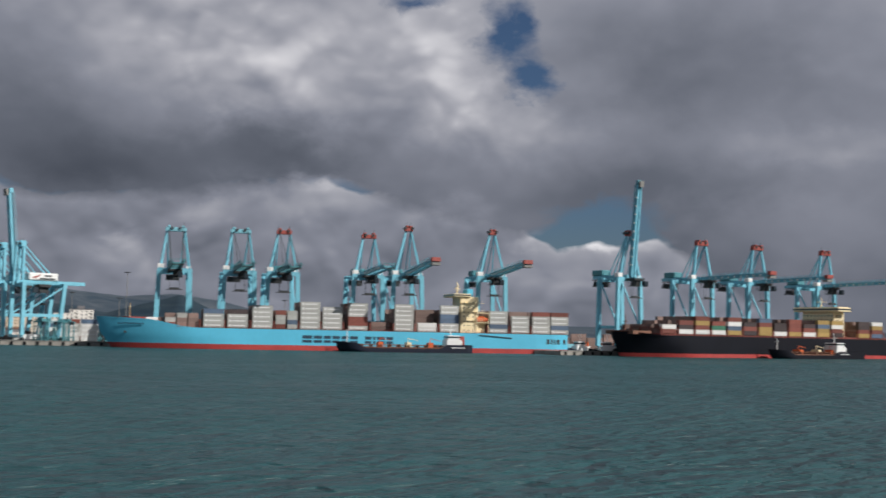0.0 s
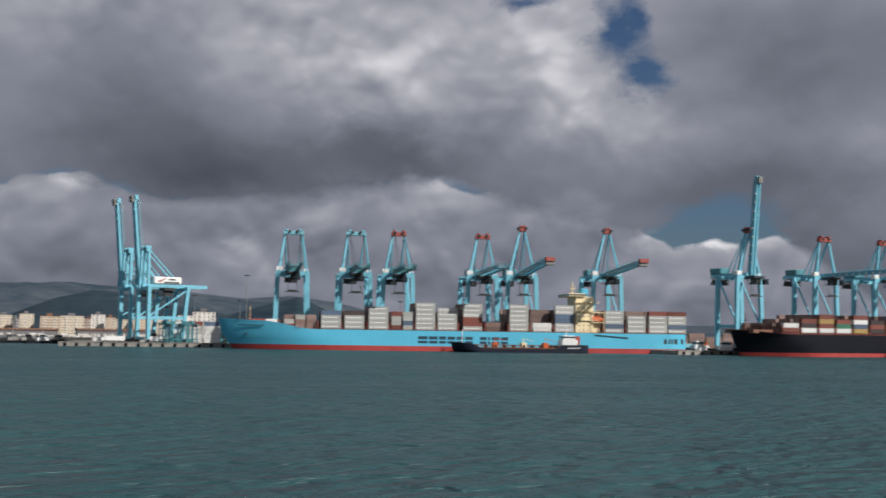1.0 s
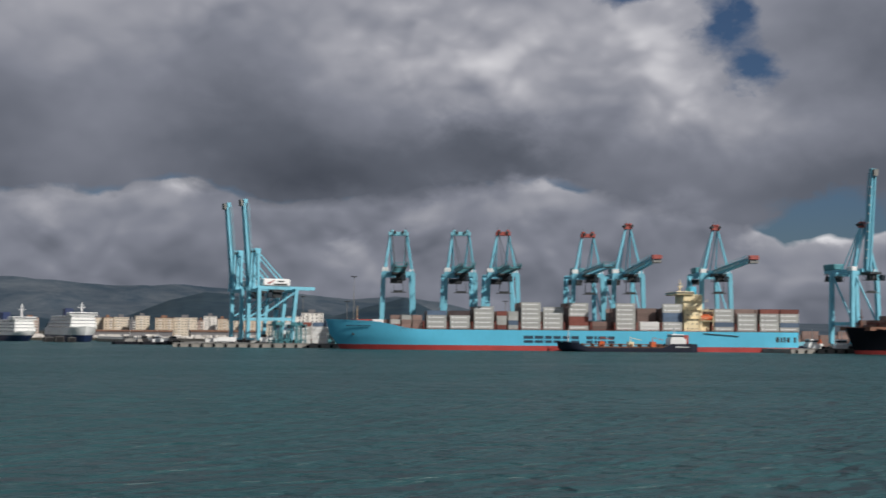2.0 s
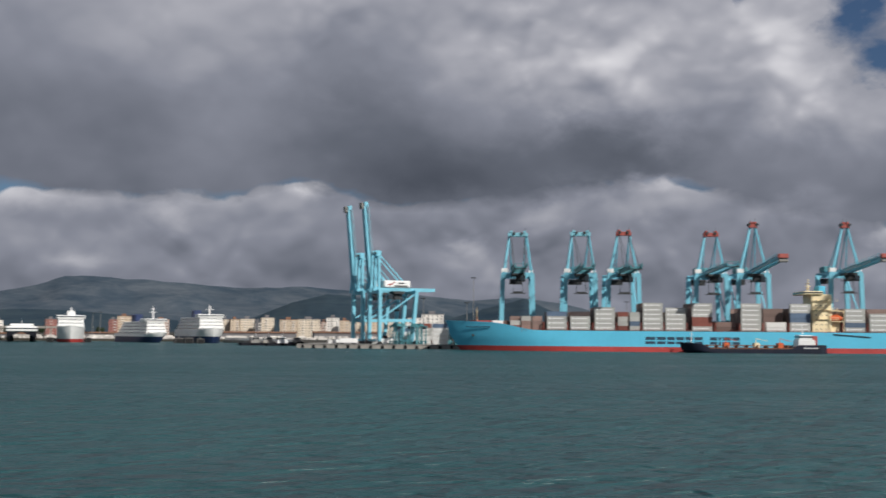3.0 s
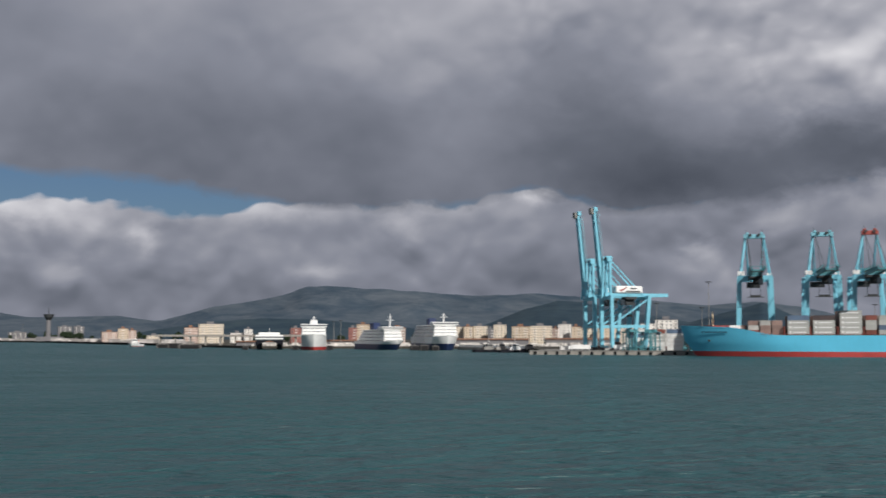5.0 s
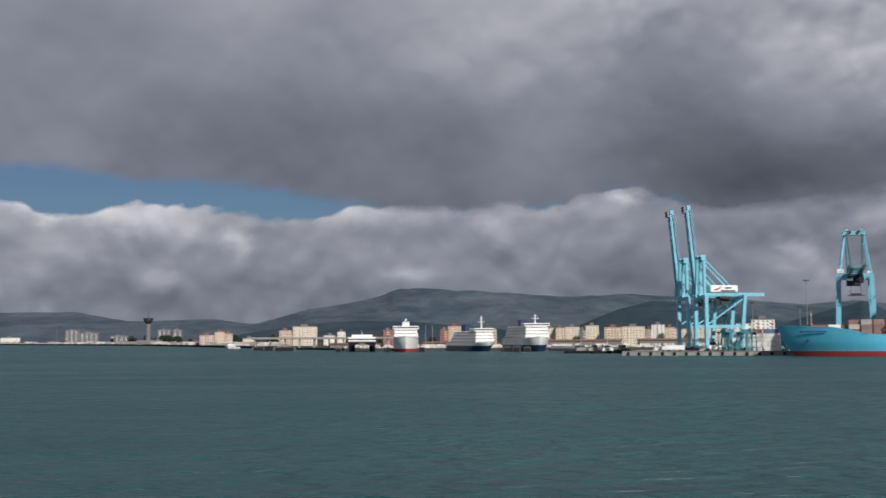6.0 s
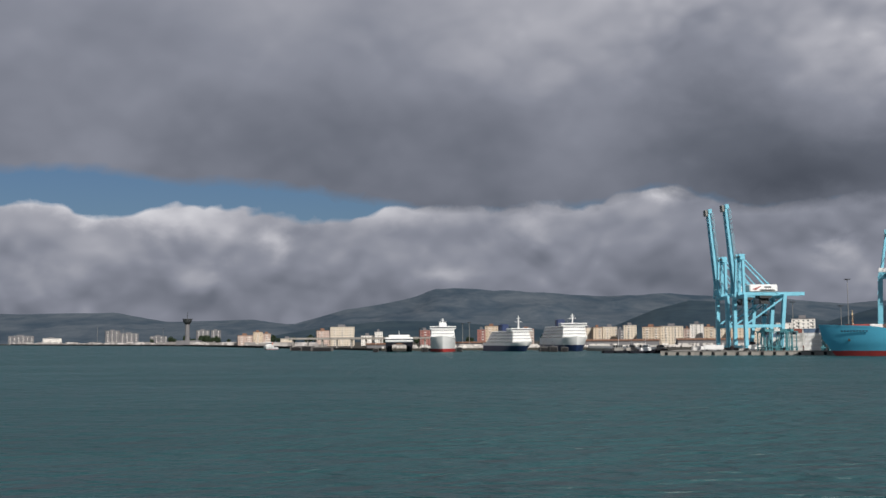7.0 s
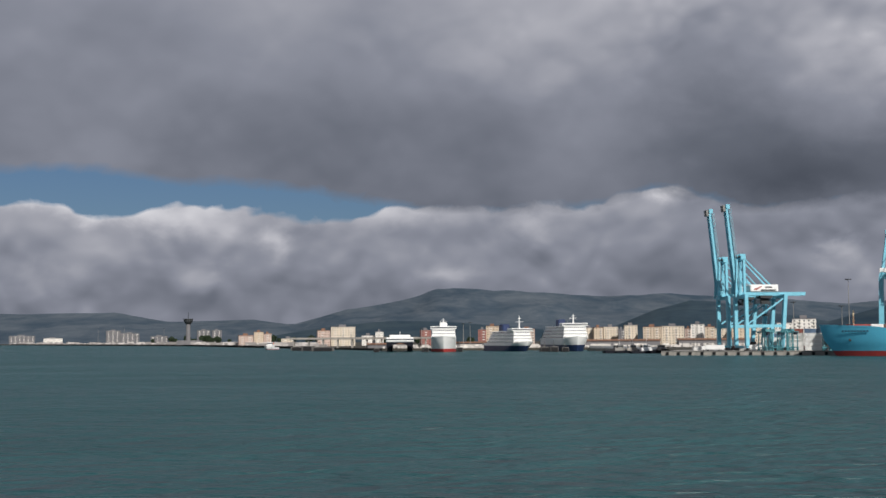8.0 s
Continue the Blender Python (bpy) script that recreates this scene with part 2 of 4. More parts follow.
def beam(bm, a, b, w, h=None, w2=None):
    """A box girder from a to b, w wide across and h deep, tapering to w2 at b."""
    a, b = Vector(a), Vector(b)
    h = h or w
    w2 = w2 or w
    d = (b - a).normalized()
    side = d.cross(Vector((0, 0, 1)))
    side = Vector((1, 0, 0)) if side.length < 0.05 else side.normalized()
    up = side.cross(d)
    r = []
    for p, k in ((a, 1.0), (b, w2 / w)):
        r.append([bm.verts.new(p + side * w * k * .5 * i + up * h * k * .5 * j) for i, j in ((-1, -1), (1, -1), (1, 1), (-1, 1))])
    for i in range(4):
        bm.faces.new((r[0][i], r[0][(i + 1) % 4], r[1][(i + 1) % 4], r[1][i]))
    bm.faces.new(r[0][::-1])
    bm.faces.new(r[1])


def tube(bm, a, b, r, r2=None, n=8):
    a, b = Vector(a), Vector(b)
    r2 = r if r2 is None else r2
    d = (b - a).normalized()
    side = d.orthogonal().normalized()
    up = d.cross(side)
    rings = [[bm.verts.new(p + (side * math.cos(t) + up * math.sin(t)) * k) for t in [2 * math.pi * i / n for i in range(n)]] for p, k in ((a, r), (b, r2))]
    for i in range(n):
        bm.faces.new((rings[0][i], rings[0][(i + 1) % n], rings[1][(i + 1) % n], rings[1][i]))
    bm.faces.new(rings[0][::-1])
    bm.faces.new(rings[1])


def truss(bm, a, b, w, h, step, thick):
    """A lattice girder: four chords with verticals and diagonals on both sides."""
    a, b = Vector(a), Vector(b)
    d = (b - a)
    side = d.normalized().cross(Vector((0, 0, 1))).normalized() * w * .5
    up = side.cross(d).normalized() * h * .5
    if up.z < 0:
        up = -up
    k = max(2, int(d.length / step))
    for i in (-1, 1):
        for j in (-1, 1):
            beam(bm, a + side * i + up * j, b + side * i + up * j, thick)
        for q in range(k):
            p0, p1 = a + d * q / k, a + d * (q + 1) / k
            beam(bm, p0 + side * i - up, p0 + side * i + up, thick * .6)
            s = 1 if q % 2 else -1
            beam(bm, p0 + side * i - up * s, p1 + side * i + up * s, thick * .6)
    for q in range(k + 1):
        p0 = a + d * q / k
        beam(bm, p0 - side + up, p0 + side + up, thick * .6)
        beam(bm, p0 - side - up, p0 + side - up, thick * .6)


def bevel(bm, width):
    bmesh.ops.bevel(bm, geom=list(bm.edges), offset=width, segments=1, affect="EDGES", clamp_overlap=True)


def part(name, bm, material, parent=None, label="", place=None):
    me = bpy.data.meshes.new(name)
    bmesh.ops.recalc_face_normals(bm, faces=bm.faces)
    bm.to_mesh(me)
    bm.free()
    for m in material if isinstance(material, (list, tuple)) else [material]:
        me.materials.append(m)
    ob = new(name, me)
    ob.parent = parent
    if place is not None:
        ob.matrix_basis = place
    if label:
        ob["label"] = label
    return ob


def made(fn, *args, **kw):
    bm = bmesh.new()
    fn(bm, *args, **kw)
    return bm


def thing(name, place, label, category, group="", kind=""):
    ob = new(name)
    ob.matrix_basis = place
    return tagged(ob, label, category, group, kind)


QUAY_TURN = -20.5
ALONG = Vector((math.cos(radians(QUAY_TURN)), math.sin(radians(QUAY_TURN)), 0))
INLAND = Vector((-ALONG.y, ALONG.x, 0))


def quay(s, n, z=0.0, turn=0.0):
    """A pose in the terminal's own axes: s metres along the quay, n metres inland of the camera."""
    p = ALONG * s + INLAND * n
    return pose(p.x, p.y, z, 0, 0, QUAY_TURN + turn)


BLACK_TURN = -3.0


def quay_b(s, n, z=0.0, turn=0.0):
    """The same for the second berth, which lies at an angle to the first."""
    p = Matrix.Rotation(radians(BLACK_TURN), 3, "Z") @ Vector((s, n, 0))
    return pose(p.x, p.y, z, 0, 0, BLACK_TURN + turn)


# ---- water, land and hills ----
def water_material():
    m = bpy.data.materials.new("harbour_water")
    m.use_nodes = True
    n = Net(m.node_tree)
    bsdf = m.node_tree.nodes["Principled BSDF"]
    pos = n.node("ShaderNodeTexCoord").outputs["Object"]
    mp = n.node("ShaderNodeMapping")
    mp.inputs["Rotation"].default_value = (0, 0, 0.5)
    mp.inputs["Scale"].default_value = (.55, 1.0, 1)
    n.put(mp.inputs[0], pos)
    v = mp.outputs[0]
    big = n.noise(v, .02, 3, .5)
    mid = n.noise(v, .10, 5, .6, .25)
    chop = n.noise(v, .30, 2, .5, .4)
    fine = n.noise(v, .6, 5, .62, .2)
    col = n.ramp(big, [(.3, (.010, .054, .061)), (.7, (.015, .076, .083))])
    n.put(bsdf.inputs["Base Color"], col)
    mp2 = n.node("ShaderNodeMapping")
    mp2.inputs["Rotation"].default_value, mp2.inputs["Scale"].default_value = (0, 0, .35), (.25, 1.0, 1)
    n.put(mp2.inputs[0], pos)
    n.put(bsdf.inputs["Roughness"], n.math("MULTIPLY_ADD", n.noise(mp2.outputs[0], .02, 4, .55), .32, .21))
    bsdf.inputs["IOR"].default_value = 1.33
    hgt = n.math("ADD", n.math("MULTIPLY_ADD", chop, 3.7, n.math("MULTIPLY", mid, 6.0)), n.math("MULTIPLY", fine, 1.2))
    bn = n.node("ShaderNodeBump")
    bn.inputs["Strength"].default_value, bn.inputs["Distance"].default_value = 1.0, 1.0
    n.put(bn.inputs["Height"], hgt)
    n.put(bsdf.inputs["Normal"], bn.outputs[0])
    return m


def build_water():
    bm = bmesh.new()
    r = 4950
    ring = [bm.verts.new((math.cos(t) * r, math.sin(t) * r, 0)) for t in [2 * math.pi * i / 96 for i in range(96)]]
    bm.faces.new(ring)
    ob = part("water", bm, water_material())
    return tagged(ob, "choppy teal harbour water under broken cloud", "water", kind="structure")


water = build_water()


def prism(bm, outline, z0, z1):
    lo = [bm.verts.new((x, y, z0)) for x, y in outline]
    hi = [bm.verts.new((x, y, z1)) for x, y in outline]
    k = len(outline)
    for i in range(k):
        bm.faces.new((lo[i], lo[(i + 1) % k], hi[(i + 1) % k], hi[i]))
    bm.faces.new(hi)
    bm.faces.new(lo[::-1])


def qxy(s, n):
    p = ALONG * s + INLAND * n
    return p.x, p.y


QUAY_Z = 2.6
EDGE_A, EDGE_B = 736.0, 565.0
LAND = paint("dry_ground", (.065, .062, .052), .95, grain=.3, size=.01, spec=.1)


def build_land():
    b0, b1 = quay_b(446, EDGE_B).translation, quay_b(1500, EDGE_B).translation
    outline = [(b1.x, b1.y), (b0.x, b0.y), qxy(292, EDGE_A), qxy(-125, EDGE_A), qxy(-133, 838), (150, 1077), (-60, 1107), (-165, 1368), (-480, 2100),
               (-1150, 3020), (-2600, 3900), (-3300, 4165), (-1500, 5474), (1000, 5712), (3000, 4640), (4500, 2380)]
    bm = bmesh.new()
    prism(bm, outline, -4, QUAY_Z - .35)
    land = part("ground", bm, LAND)
    tagged(land, "flat dry harbour land behind the quays", "ground", kind="structure")
    for s0, s1, e, berth in ((-125, 292, EDGE_A, quay), (446, 860, EDGE_B, quay_b)):
        bm = bmesh.new()
        box(bm, s0, s1, e - .6, e + 90, -3, QUAY_Z)
        q = part("quay", bm, [CONCRETE], place=berth(0, 0))
        tagged(q, "weathered concrete container quay with black fenders", "quay", kind="structure")
        fb = bmesh.new()
        box(fb, -.9, .9, -.7, 0, -1.0, 1.0)
        bevel(fb, .25)
        first = part("fender", fb, RUBBER, q)
        first.matrix_basis = pose(s0 + 4, e - .6, 1.2)
        x = s0 + 11.0
        while x < s1 - 2:
            f = new("fender", first.data)
            f.parent = q
            f.matrix_basis = pose(x, e - .6, 1.2 + .1 * math.sin(x))
            x += 7.5
        cope = bmesh.new()
        box(cope, s0, s1, e - .9, e + 1.2, QUAY_Z + .003, QUAY_Z + .35)
        part("coping", cope, PAVING, q, "pale worn coping along the quay edge")


build_land()


def hill_material(name, low, high):
    m = paint(name, low, .95, grain=.25, size=.004, spec=.05)
    n = Net(m.node_tree)
    mp = n.node("ShaderNodeMapping")
    mp.inputs["Scale"].default_value = (1.0, .35, 4.0)
    n.put(mp.inputs[0], n.node("ShaderNodeTexCoord").outputs["Object"])
    pos = mp.outputs[0]
    f = n.noise(pos, .0045, 8, .62, .8)
    g = n.noise(pos, .02, 5, .6)
    k = n.math("ADD", n.math("MULTIPLY", f, .75), n.math("MULTIPLY", g, .25))
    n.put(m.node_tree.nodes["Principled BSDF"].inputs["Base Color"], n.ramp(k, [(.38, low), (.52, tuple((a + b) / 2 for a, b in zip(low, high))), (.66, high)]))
    return m


def build_hill(label, dist, depth, rows, material, rough):
    """A ridge that stands dist metres off: rows of azimuth and crest height."""
    azs, hs = [r[0] for r in rows][::-1], [r[1] for r in rows][::-1]
    bm = bmesh.new()
    cols, steps = 220, 14
    grid = []
    for i in range(cols + 1):
        a = azs[0] + (azs[-1] - azs[0]) * i / cols
        crest = float(np.interp(a, azs, hs))
        line = []
        for j in range(steps + 1):
            u = j / steps
            r = dist - depth * (1 - u)
            p = Vector((-math.sin(radians(a)) * r, math.cos(radians(a)) * r, 0))
            k = noise.fractal(p * .0026, 0.8, 2.1, 6) + .7 * noise.fractal(p * .008, .9, 2.0, 4)
            up = (u ** 1.25) * crest * (1 + rough * k * (1.15 - 1.08 * u)) - 1.0
            line.append(bm.verts.new((p.x, p.y, max(-3, up))))
        grid.append(line)
    for i in range(cols):
        for j in range(steps):
            bm.faces.new((grid[i][j], grid[i + 1][j], grid[i + 1][j + 1], grid[i][j + 1]))
    for f in bm.faces:
        f.smooth = True
    ob = part("hill", bm, material)
    return tagged(ob, label, "hill", kind="structure")


# distance haze and cloud shade are mixed into these bluish slope colours
SCRUB_HAZED = hill_material("hill_scrub_hazed", (.036, .056, .078), (.098, .116, .134))
WOODS_HAZED = hill_material("hill_woods_hazed", (.021, .039, .056), (.046, .066, .078))
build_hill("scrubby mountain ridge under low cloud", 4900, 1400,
           [(27.5, 99), (21.4, 121), (16.1, 125), (13.6, 86), (9.5, 94), (7.6, 74), (5.0, 134), (3.0, 165), (1.3, 195), (0.3, 226), (-0.8, 225), (-2.5, 214), (-5.0, 210), (-8.0, 192), (-11.5, 198), (-13.6, 183), (-16.1, 170), (-19.6, 143), (-21.9, 159), (-24.1, 134), (-26.7, 77), (-34.4, 55), (-64.5, 50)], SCRUB_HAZED, .42)
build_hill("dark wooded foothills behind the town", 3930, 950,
           [(8.9, 20), (7.2, 40), (5.0, 62), (2.5, 72), (0.0, 70), (-2.5, 55), (-5.9, 38), (-8.4, 45), (-10.6, 105), (-12.3, 135), (-13.6, 128), (-15.3, 100), (-18.8, 60), (-22.3, 130), (-25.0, 40), (-27.5, 15)], WOODS_HAZED, .4)


# ---- hulls ----
def hull_rows(x_bow, x_stern, beam_w, rake, entry, flare, z, z_top, stations=40, tail=.0):
    """Half breadths along the hull at height z, from the stem aft: (x, half breadth)."""
    k = z / z_top
    stem = x_bow + rake * (1 - k)
    length = x_stern - stem
    run = entry * (1 - flare * k)
    rows = []
    for i in range(stations + 1):
        u = (i / stations) ** 1.6
        x = stem + u * length
        d = min(1.0, (x - stem) / run)
        half = beam_w / 2 * (1 - (1 - d) ** 2.2) ** .85
        if tail:
            e = max(0.0, 1 - (x_stern - x) / (tail * (1.15 - k)))
            half *= 1 - .55 * e * e * (1 - k)
        rows.append((x, max(.12, half)))
    return rows


def shell(bm, spec, levels, deck, z_ref):
    """The plating between the given heights; the top one follows the deck line."""
    grid = []
    for z in levels:
        rows = hull_rows(*spec, min(z, z_ref), z_ref) if z is not None else None
        if rows is None:
            rows = hull_rows(*spec, z_ref, z_ref)
            pts = [(x, h, deck(x)) for x, h in rows]
        else:
            pts = [(x, h, min(z, deck(x))) for x, h in rows]
        grid.append([bm.verts.new((x, -h, zz)) for x, h, zz in pts] + [bm.verts.new((x, h, zz)) for x, h, zz in pts[::-1]])
    for a, b in zip(grid, grid[1:]):
        k = len(a)
        for i in range(k):
            bm.faces.new((a[i], a[(i + 1) % k], b[(i + 1) % k], b[i]))
    return grid


def build_hull(parent, spec, deck, z_ref, boot, top_mat, boot_mat, deck_mat, top_label="", boot_label="painted boot topping above the waterline"):
    bm = bmesh.new()
    shell(bm, spec, [-2.0, 0.0, boot], deck, z_ref)
    part("boot_topping", bm, boot_mat, parent, boot_label)
    bm = bmesh.new()
    g = shell(bm, spec, [boot + .004, boot + (z_ref - boot) * .33, boot + (z_ref - boot) * .66, None], deck, z_ref)
    for f in bm.faces:
        f.smooth = True
    part("topside", bm, top_mat, parent, top_label)
    bm = bmesh.new()
    rows = hull_rows(*spec, z_ref, z_ref)
    lo = [bm.verts.new((x, -h + .1, deck(x) - .9)) for x, h in rows]
    hi = [bm.verts.new((x, h - .1, deck(x) - .9)) for x, h in rows]
    for i in range(len(rows) - 1):
        bm.faces.new((lo[i], lo[i + 1], hi[i + 1], hi[i]))
    part("deck", bm, deck_mat, parent)


# ---- containers ----
TIER, LONG, SHORT, WIDE = 2.84, 12.19, 6.06, 2.44


def container_mesh(bm, length):
    """A ribbed box: corner posts, rails and corrugated long sides."""
    w, h = WIDE, TIER - .003
    t = .12
    box(bm, .06, length - .06, t, w - t, .1, h - .06)
    for x in (0, length - .18):
        for y in (0, w - .18):
            box(bm, x, x + .18, y, y + .18, 0, h)
    for y in (0, w - .12):
        box(bm, .18, length - .18, y, y + .12, 0, .16)
        box(bm, .18, length - .18, y, y + .12, h - .14, h)
    k = int(length / 1.0)
    for i in range(k):
        x = .4 + i * (length - .8) / k
        box(bm, x, x + .42, .05, t + .004, .17, h - .15)


BOX_DATA = {}
LABELS = {"grey": "weathered pale grey shipping container with white markings", "white": "white refrigerated shipping container", "red": "rust-red corrugated shipping container",
          "blue": "faded blue corrugated shipping container", "green": "green corrugated shipping container", "yellow": "ochre yellow corrugated shipping container",
          "dark": "dark brown corrugated shipping container"}
for _c in BOX:
    for _l in (LONG, SHORT):
        _o = part("container", made(container_mesh, _l), BOX[_c])
        BOX_DATA[_c, _l] = _o.data
        bpy.data.objects.remove(_o)
_bm = bmesh.new()
box(_bm, .9, 2.2, -.012, .03, .9, 2.1)
box(_bm, 2.8, 10.4, -.012, .03, 1.15, 1.8)
_o = part("marking", _bm, MARK)
MARK_DATA = _o.data
bpy.data.objects.remove(_o)
CODES = {"g": "grey", "w": "white", "r": "red", "b": "blue", "n": "green", "y": "yellow", "d": "dark"}


def stack(base, x, y, z, codes, length, group):
    """One stack of containers, from the deck up, at (x, y) in the base pose's axes."""
    for i, c in enumerate(codes):
        ob = new("container", BOX_DATA[CODES[c], length])
        ob.matrix_basis = base @ pose(x, y, z + i * TIER)
        tagged(ob, LABELS[CODES[c]], "container", group)
        if c in "gw" and length == LONG:
            mk = new("marking", MARK_DATA)
            mk.parent = ob


def stow(base, bays, y_near, z, rows, group, label):
    """Deck cargo: the outboard stacks box by box, the rest of each bay behind them as one mass of boxes."""
    rest = bmesh.new()
    rng = random.Random(7)
    for x, codes, length, behind, gap in bays:
        if codes:
            inset = 3.0 if x < 30 and y_near > -17 else 0.0
            stack(base, x, y_near + inset, z, codes, length, group)
        for r in range(1 + gap, rows):
            h = max(1, behind - rng.choice((0, 0, 0, 1)))
            for t in range(h):
                y = y_near + r * 2.52
                box(rest, x + .05, x + length - .05, y, y + 2.4, z + t * TIER, z + (t + 1) * TIER - .07)
    ob = part("stowed_containers", rest, STACKED, place=base)
    tagged(ob, label, "containers", kind="stuff")


# ---- the blue container ship ----
def build_blue_ship():
    base = quay(4, 716)
    ship = thing("container_ship", base, "long sky-blue container ship with red boot topping, moored at the quay", "ship")

    def deck(x):
        u = min(1.0, max(0.0, (29 - x) / 34))
        return 12.7 + 4.9 * u * u * (3 - 2 * u) + .9 * max(0.0, min(1.0, (-2 - x) / 26))

    spec = (-31.0, 266.5, 34.0, 9.5, 84.0, .36)
    build_hull(ship, spec, deck, 12.7, 3.1, HULL_BLUE, HULL_RED, DECK_RED, "bright sky-blue painted hull side")
    # hatch coaming and lashing bridges along the deck
    bm = bmesh.new()
    box(bm, 14, 266, -16.2, 16.2, 11.9, 13.0)
    part("hatch_coaming", bm, DECK_RED, ship, "dark red hatch coaming")
    for i, x in enumerate((29.9, 44.6, 60.0, 74.4, 89.5, 103.3, 117.5, 134.5, 149.4, 163.4, 179.0, 211.6, 226.4, 241.5)):
        bm = bmesh.new()
        for y in (-16.4, -8, 0, 8, 16.4):
            box(bm, x - .35, x + .35, y - .2, y + .2, 12.0, 17.8)
        box(bm, x - .45, x + .45, -16.6, 16.6, 15.2, 15.5)
        box(bm, x - .45, x + .45, -16.6, 16.6, 17.7, 17.95)
        part("lashing_bridge", bm, DECK_RED, ship)
    # rails on the side deck
    bm = bmesh.new()
    for z in (13.2, 13.7):
        beam(bm, (16, -16.95, z), (266, -16.95, z), .08)
    x = 16
    while x < 267:
        beam(bm, (x, -16.95, 11.8), (x, -16.95, 13.75), .08)
        x += 3
    part("side_rail", bm, DECK_RED, ship)
    # bow gear
    bm = bmesh.new()
    tube(bm, (-11.5, 0, 16.5), (-11.5, 0, 27), .55, .3)
    box(bm, -12.3, -10.7, -1.2, 1.2, 20.5, 21.2)
    box(bm, -12.0, -11.0, -2.0, 2.0, 24.0, 24.3)
    part("foremast", bm, CREAM, ship, "cream foremast on the bow")
    bm = bmesh.new()
    box(bm, -16, 2, -8, 8, 16.2, 18.6)
    bevel(bm, .3)
    part("breakwater", bm, RED_TIP, ship, "red breakwater plate on the forecastle")
    bm = bmesh.new()
    box(bm, -2, 5, -11.5, -7, 16.0, 18.6)
    bevel(bm, .4)
    part("mooring_cover", bm, WHITE, ship)
    def skin(x, z):
        rows = hull_rows(*spec, min(z, 12.7), 12.7)
        return float(np.interp(x, [r[0] for r in rows], [r[1] for r in rows]))

    for sy in (-1, 1):
        h = skin(-13.5, 9.6)
        bm = bmesh.new()
        tube(bm, (-13.5, sy * (h - .9), 9.4), (-13.6, sy * (h + .12), 9.6), .9, .75, 12)
        part("anchor_pocket", bm, DARK, ship, "dark anchor pocket in the bow")
    for k in range(9):
        x = -17.5 + k * 1.7
        bm = bmesh.new()
        box(bm, -.55, .55, -.08, .08, -.45, .45)
        bar = part("name_bar", bm, LETTER, ship, "dark bar of unreadable lettering on the bow")
        bar.matrix_basis = pose(x, -skin(x, 12.7) - .03, 14.6, 0, 0, -math.degrees(math.atan(skin(x + .5, 12.7) - skin(x - .5, 12.7))))
    # the hull marking as plain blocks in its colour
    x = 92.0
    for k, wd in enumerate((6.0, 5.4, 4.4, 4.8, 4.4, 5.0, 0, 4.2, 1.5, 5.0, 4.4)):
        if wd:
            bm = bmesh.new()
            box(bm, x, x + wd, -17.07, -16.5, 7.35, 9.3)
            box(bm, x, x + wd, -17.07, -16.5, 4.9, 6.5)
            part("marking_block", bm, LETTER, ship, "dark navy block shape of the hull marking")
        x += wd + .95 if wd else 3.6
    for x0, x1 in ((252, 254), (255, 256.2), (257, 258.2), (259, 261), (263.5, 265)):
        part("mooring_port", made(box, x0, x1, -17.06, -16.4, 6.4, 9.6), DARK, ship, "dark mooring opening near the stern")
    bm = bmesh.new()
    beam(bm, (206, -17.2, 11.6), (228, -17.2, 10.0), .8, .5)
    part("gangway", bm, DARK, ship, "dark gangway stowed against the hull")
    # accommodation block
    bm = bmesh.new()
    box(bm, 193.5, 205.5, -15.5, 4.5, 12.5, 36.0)
    bevel(bm, .25)
    acc = part("accommodation", bm, CREAM, ship, "cream accommodation block with dark windows")
    bm = bmesh.new()
    box(bm, 188.5, 200.0, -16.9, 9, 35.8, 37.9)
    bevel(bm, .3)
    part("bridge_wing", bm, CREAM, ship)
    bm = bmesh.new()
    box(bm, 188.4, 200.1, -17.0, 9.1, 36.6, 37.4)
    part("bridge_window", bm, GLASS, ship)
    bm = bmesh.new()
    box(bm, 203.9, 211, -13.5, 13.5, 12.5, 23.5)
    bevel(bm, .25)
    part("aft_house", bm, CREAM, ship)
    for z in (20.6, 26.2, 31.8):
        bm = bmesh.new()
        box(bm, 192.6, 209, -16.6, -15.45, z, z + .25)
        for k in range(6):
            box(bm, 193 + k * 3.1, 193.12 + k * 3.1, -16.55, -16.43, z + .25, z + 1.3)
        box(bm, 192.7, 208.9, -16.55, -16.43, z + 1.25, z + 1.37)
        part("side_walkway", bm, CREAM, acc, "railed outside walkway")
    for lv in range(7):
        for k in range(3 + (lv % 3 == 1)):
            bm = bmesh.new()
            box(bm, -.32, .32, -.06, .06, -.35, .35)
            wn = part("window", bm, GLASS, acc)
            wn.matrix_basis = pose(196 + k * 3, -15.56, 14.6 + lv * 2.9)
    bm = bmesh.new()
    box(bm, 200.5, 205, -5, 5, 36.0, 41.5)
    bevel(bm, .5)
    part("funnel", bm, HULL_BLUE, ship, "sky-blue funnel casing")
    bm = bmesh.new()
    tube(bm, (195.5, 0, 37.8), (195.5, 0, 46), .5, .25)
    for z in (40, 43):
        box(bm, 195.2, 195.8, -4.5, 4.5, z, z + .35)
    box(bm, 193.5, 197.5, -.3, .3, 41.4, 41.9)
    part("radar_mast", bm, CREAM, ship)
    bm = bmesh.new()
    for x0 in (204.5,):
        tube(bm, (x0, -15.2, 21.5), (x0 + 7, -15.2, 21.5), 1.5, 1.2, 10)
        box(bm, x0 + 1.5, x0 + 5, -16.2, -14.2, 22.3, 23.6)
    part("lifeboat", bm, ORANGE, ship, "orange enclosed lifeboat in its davits")
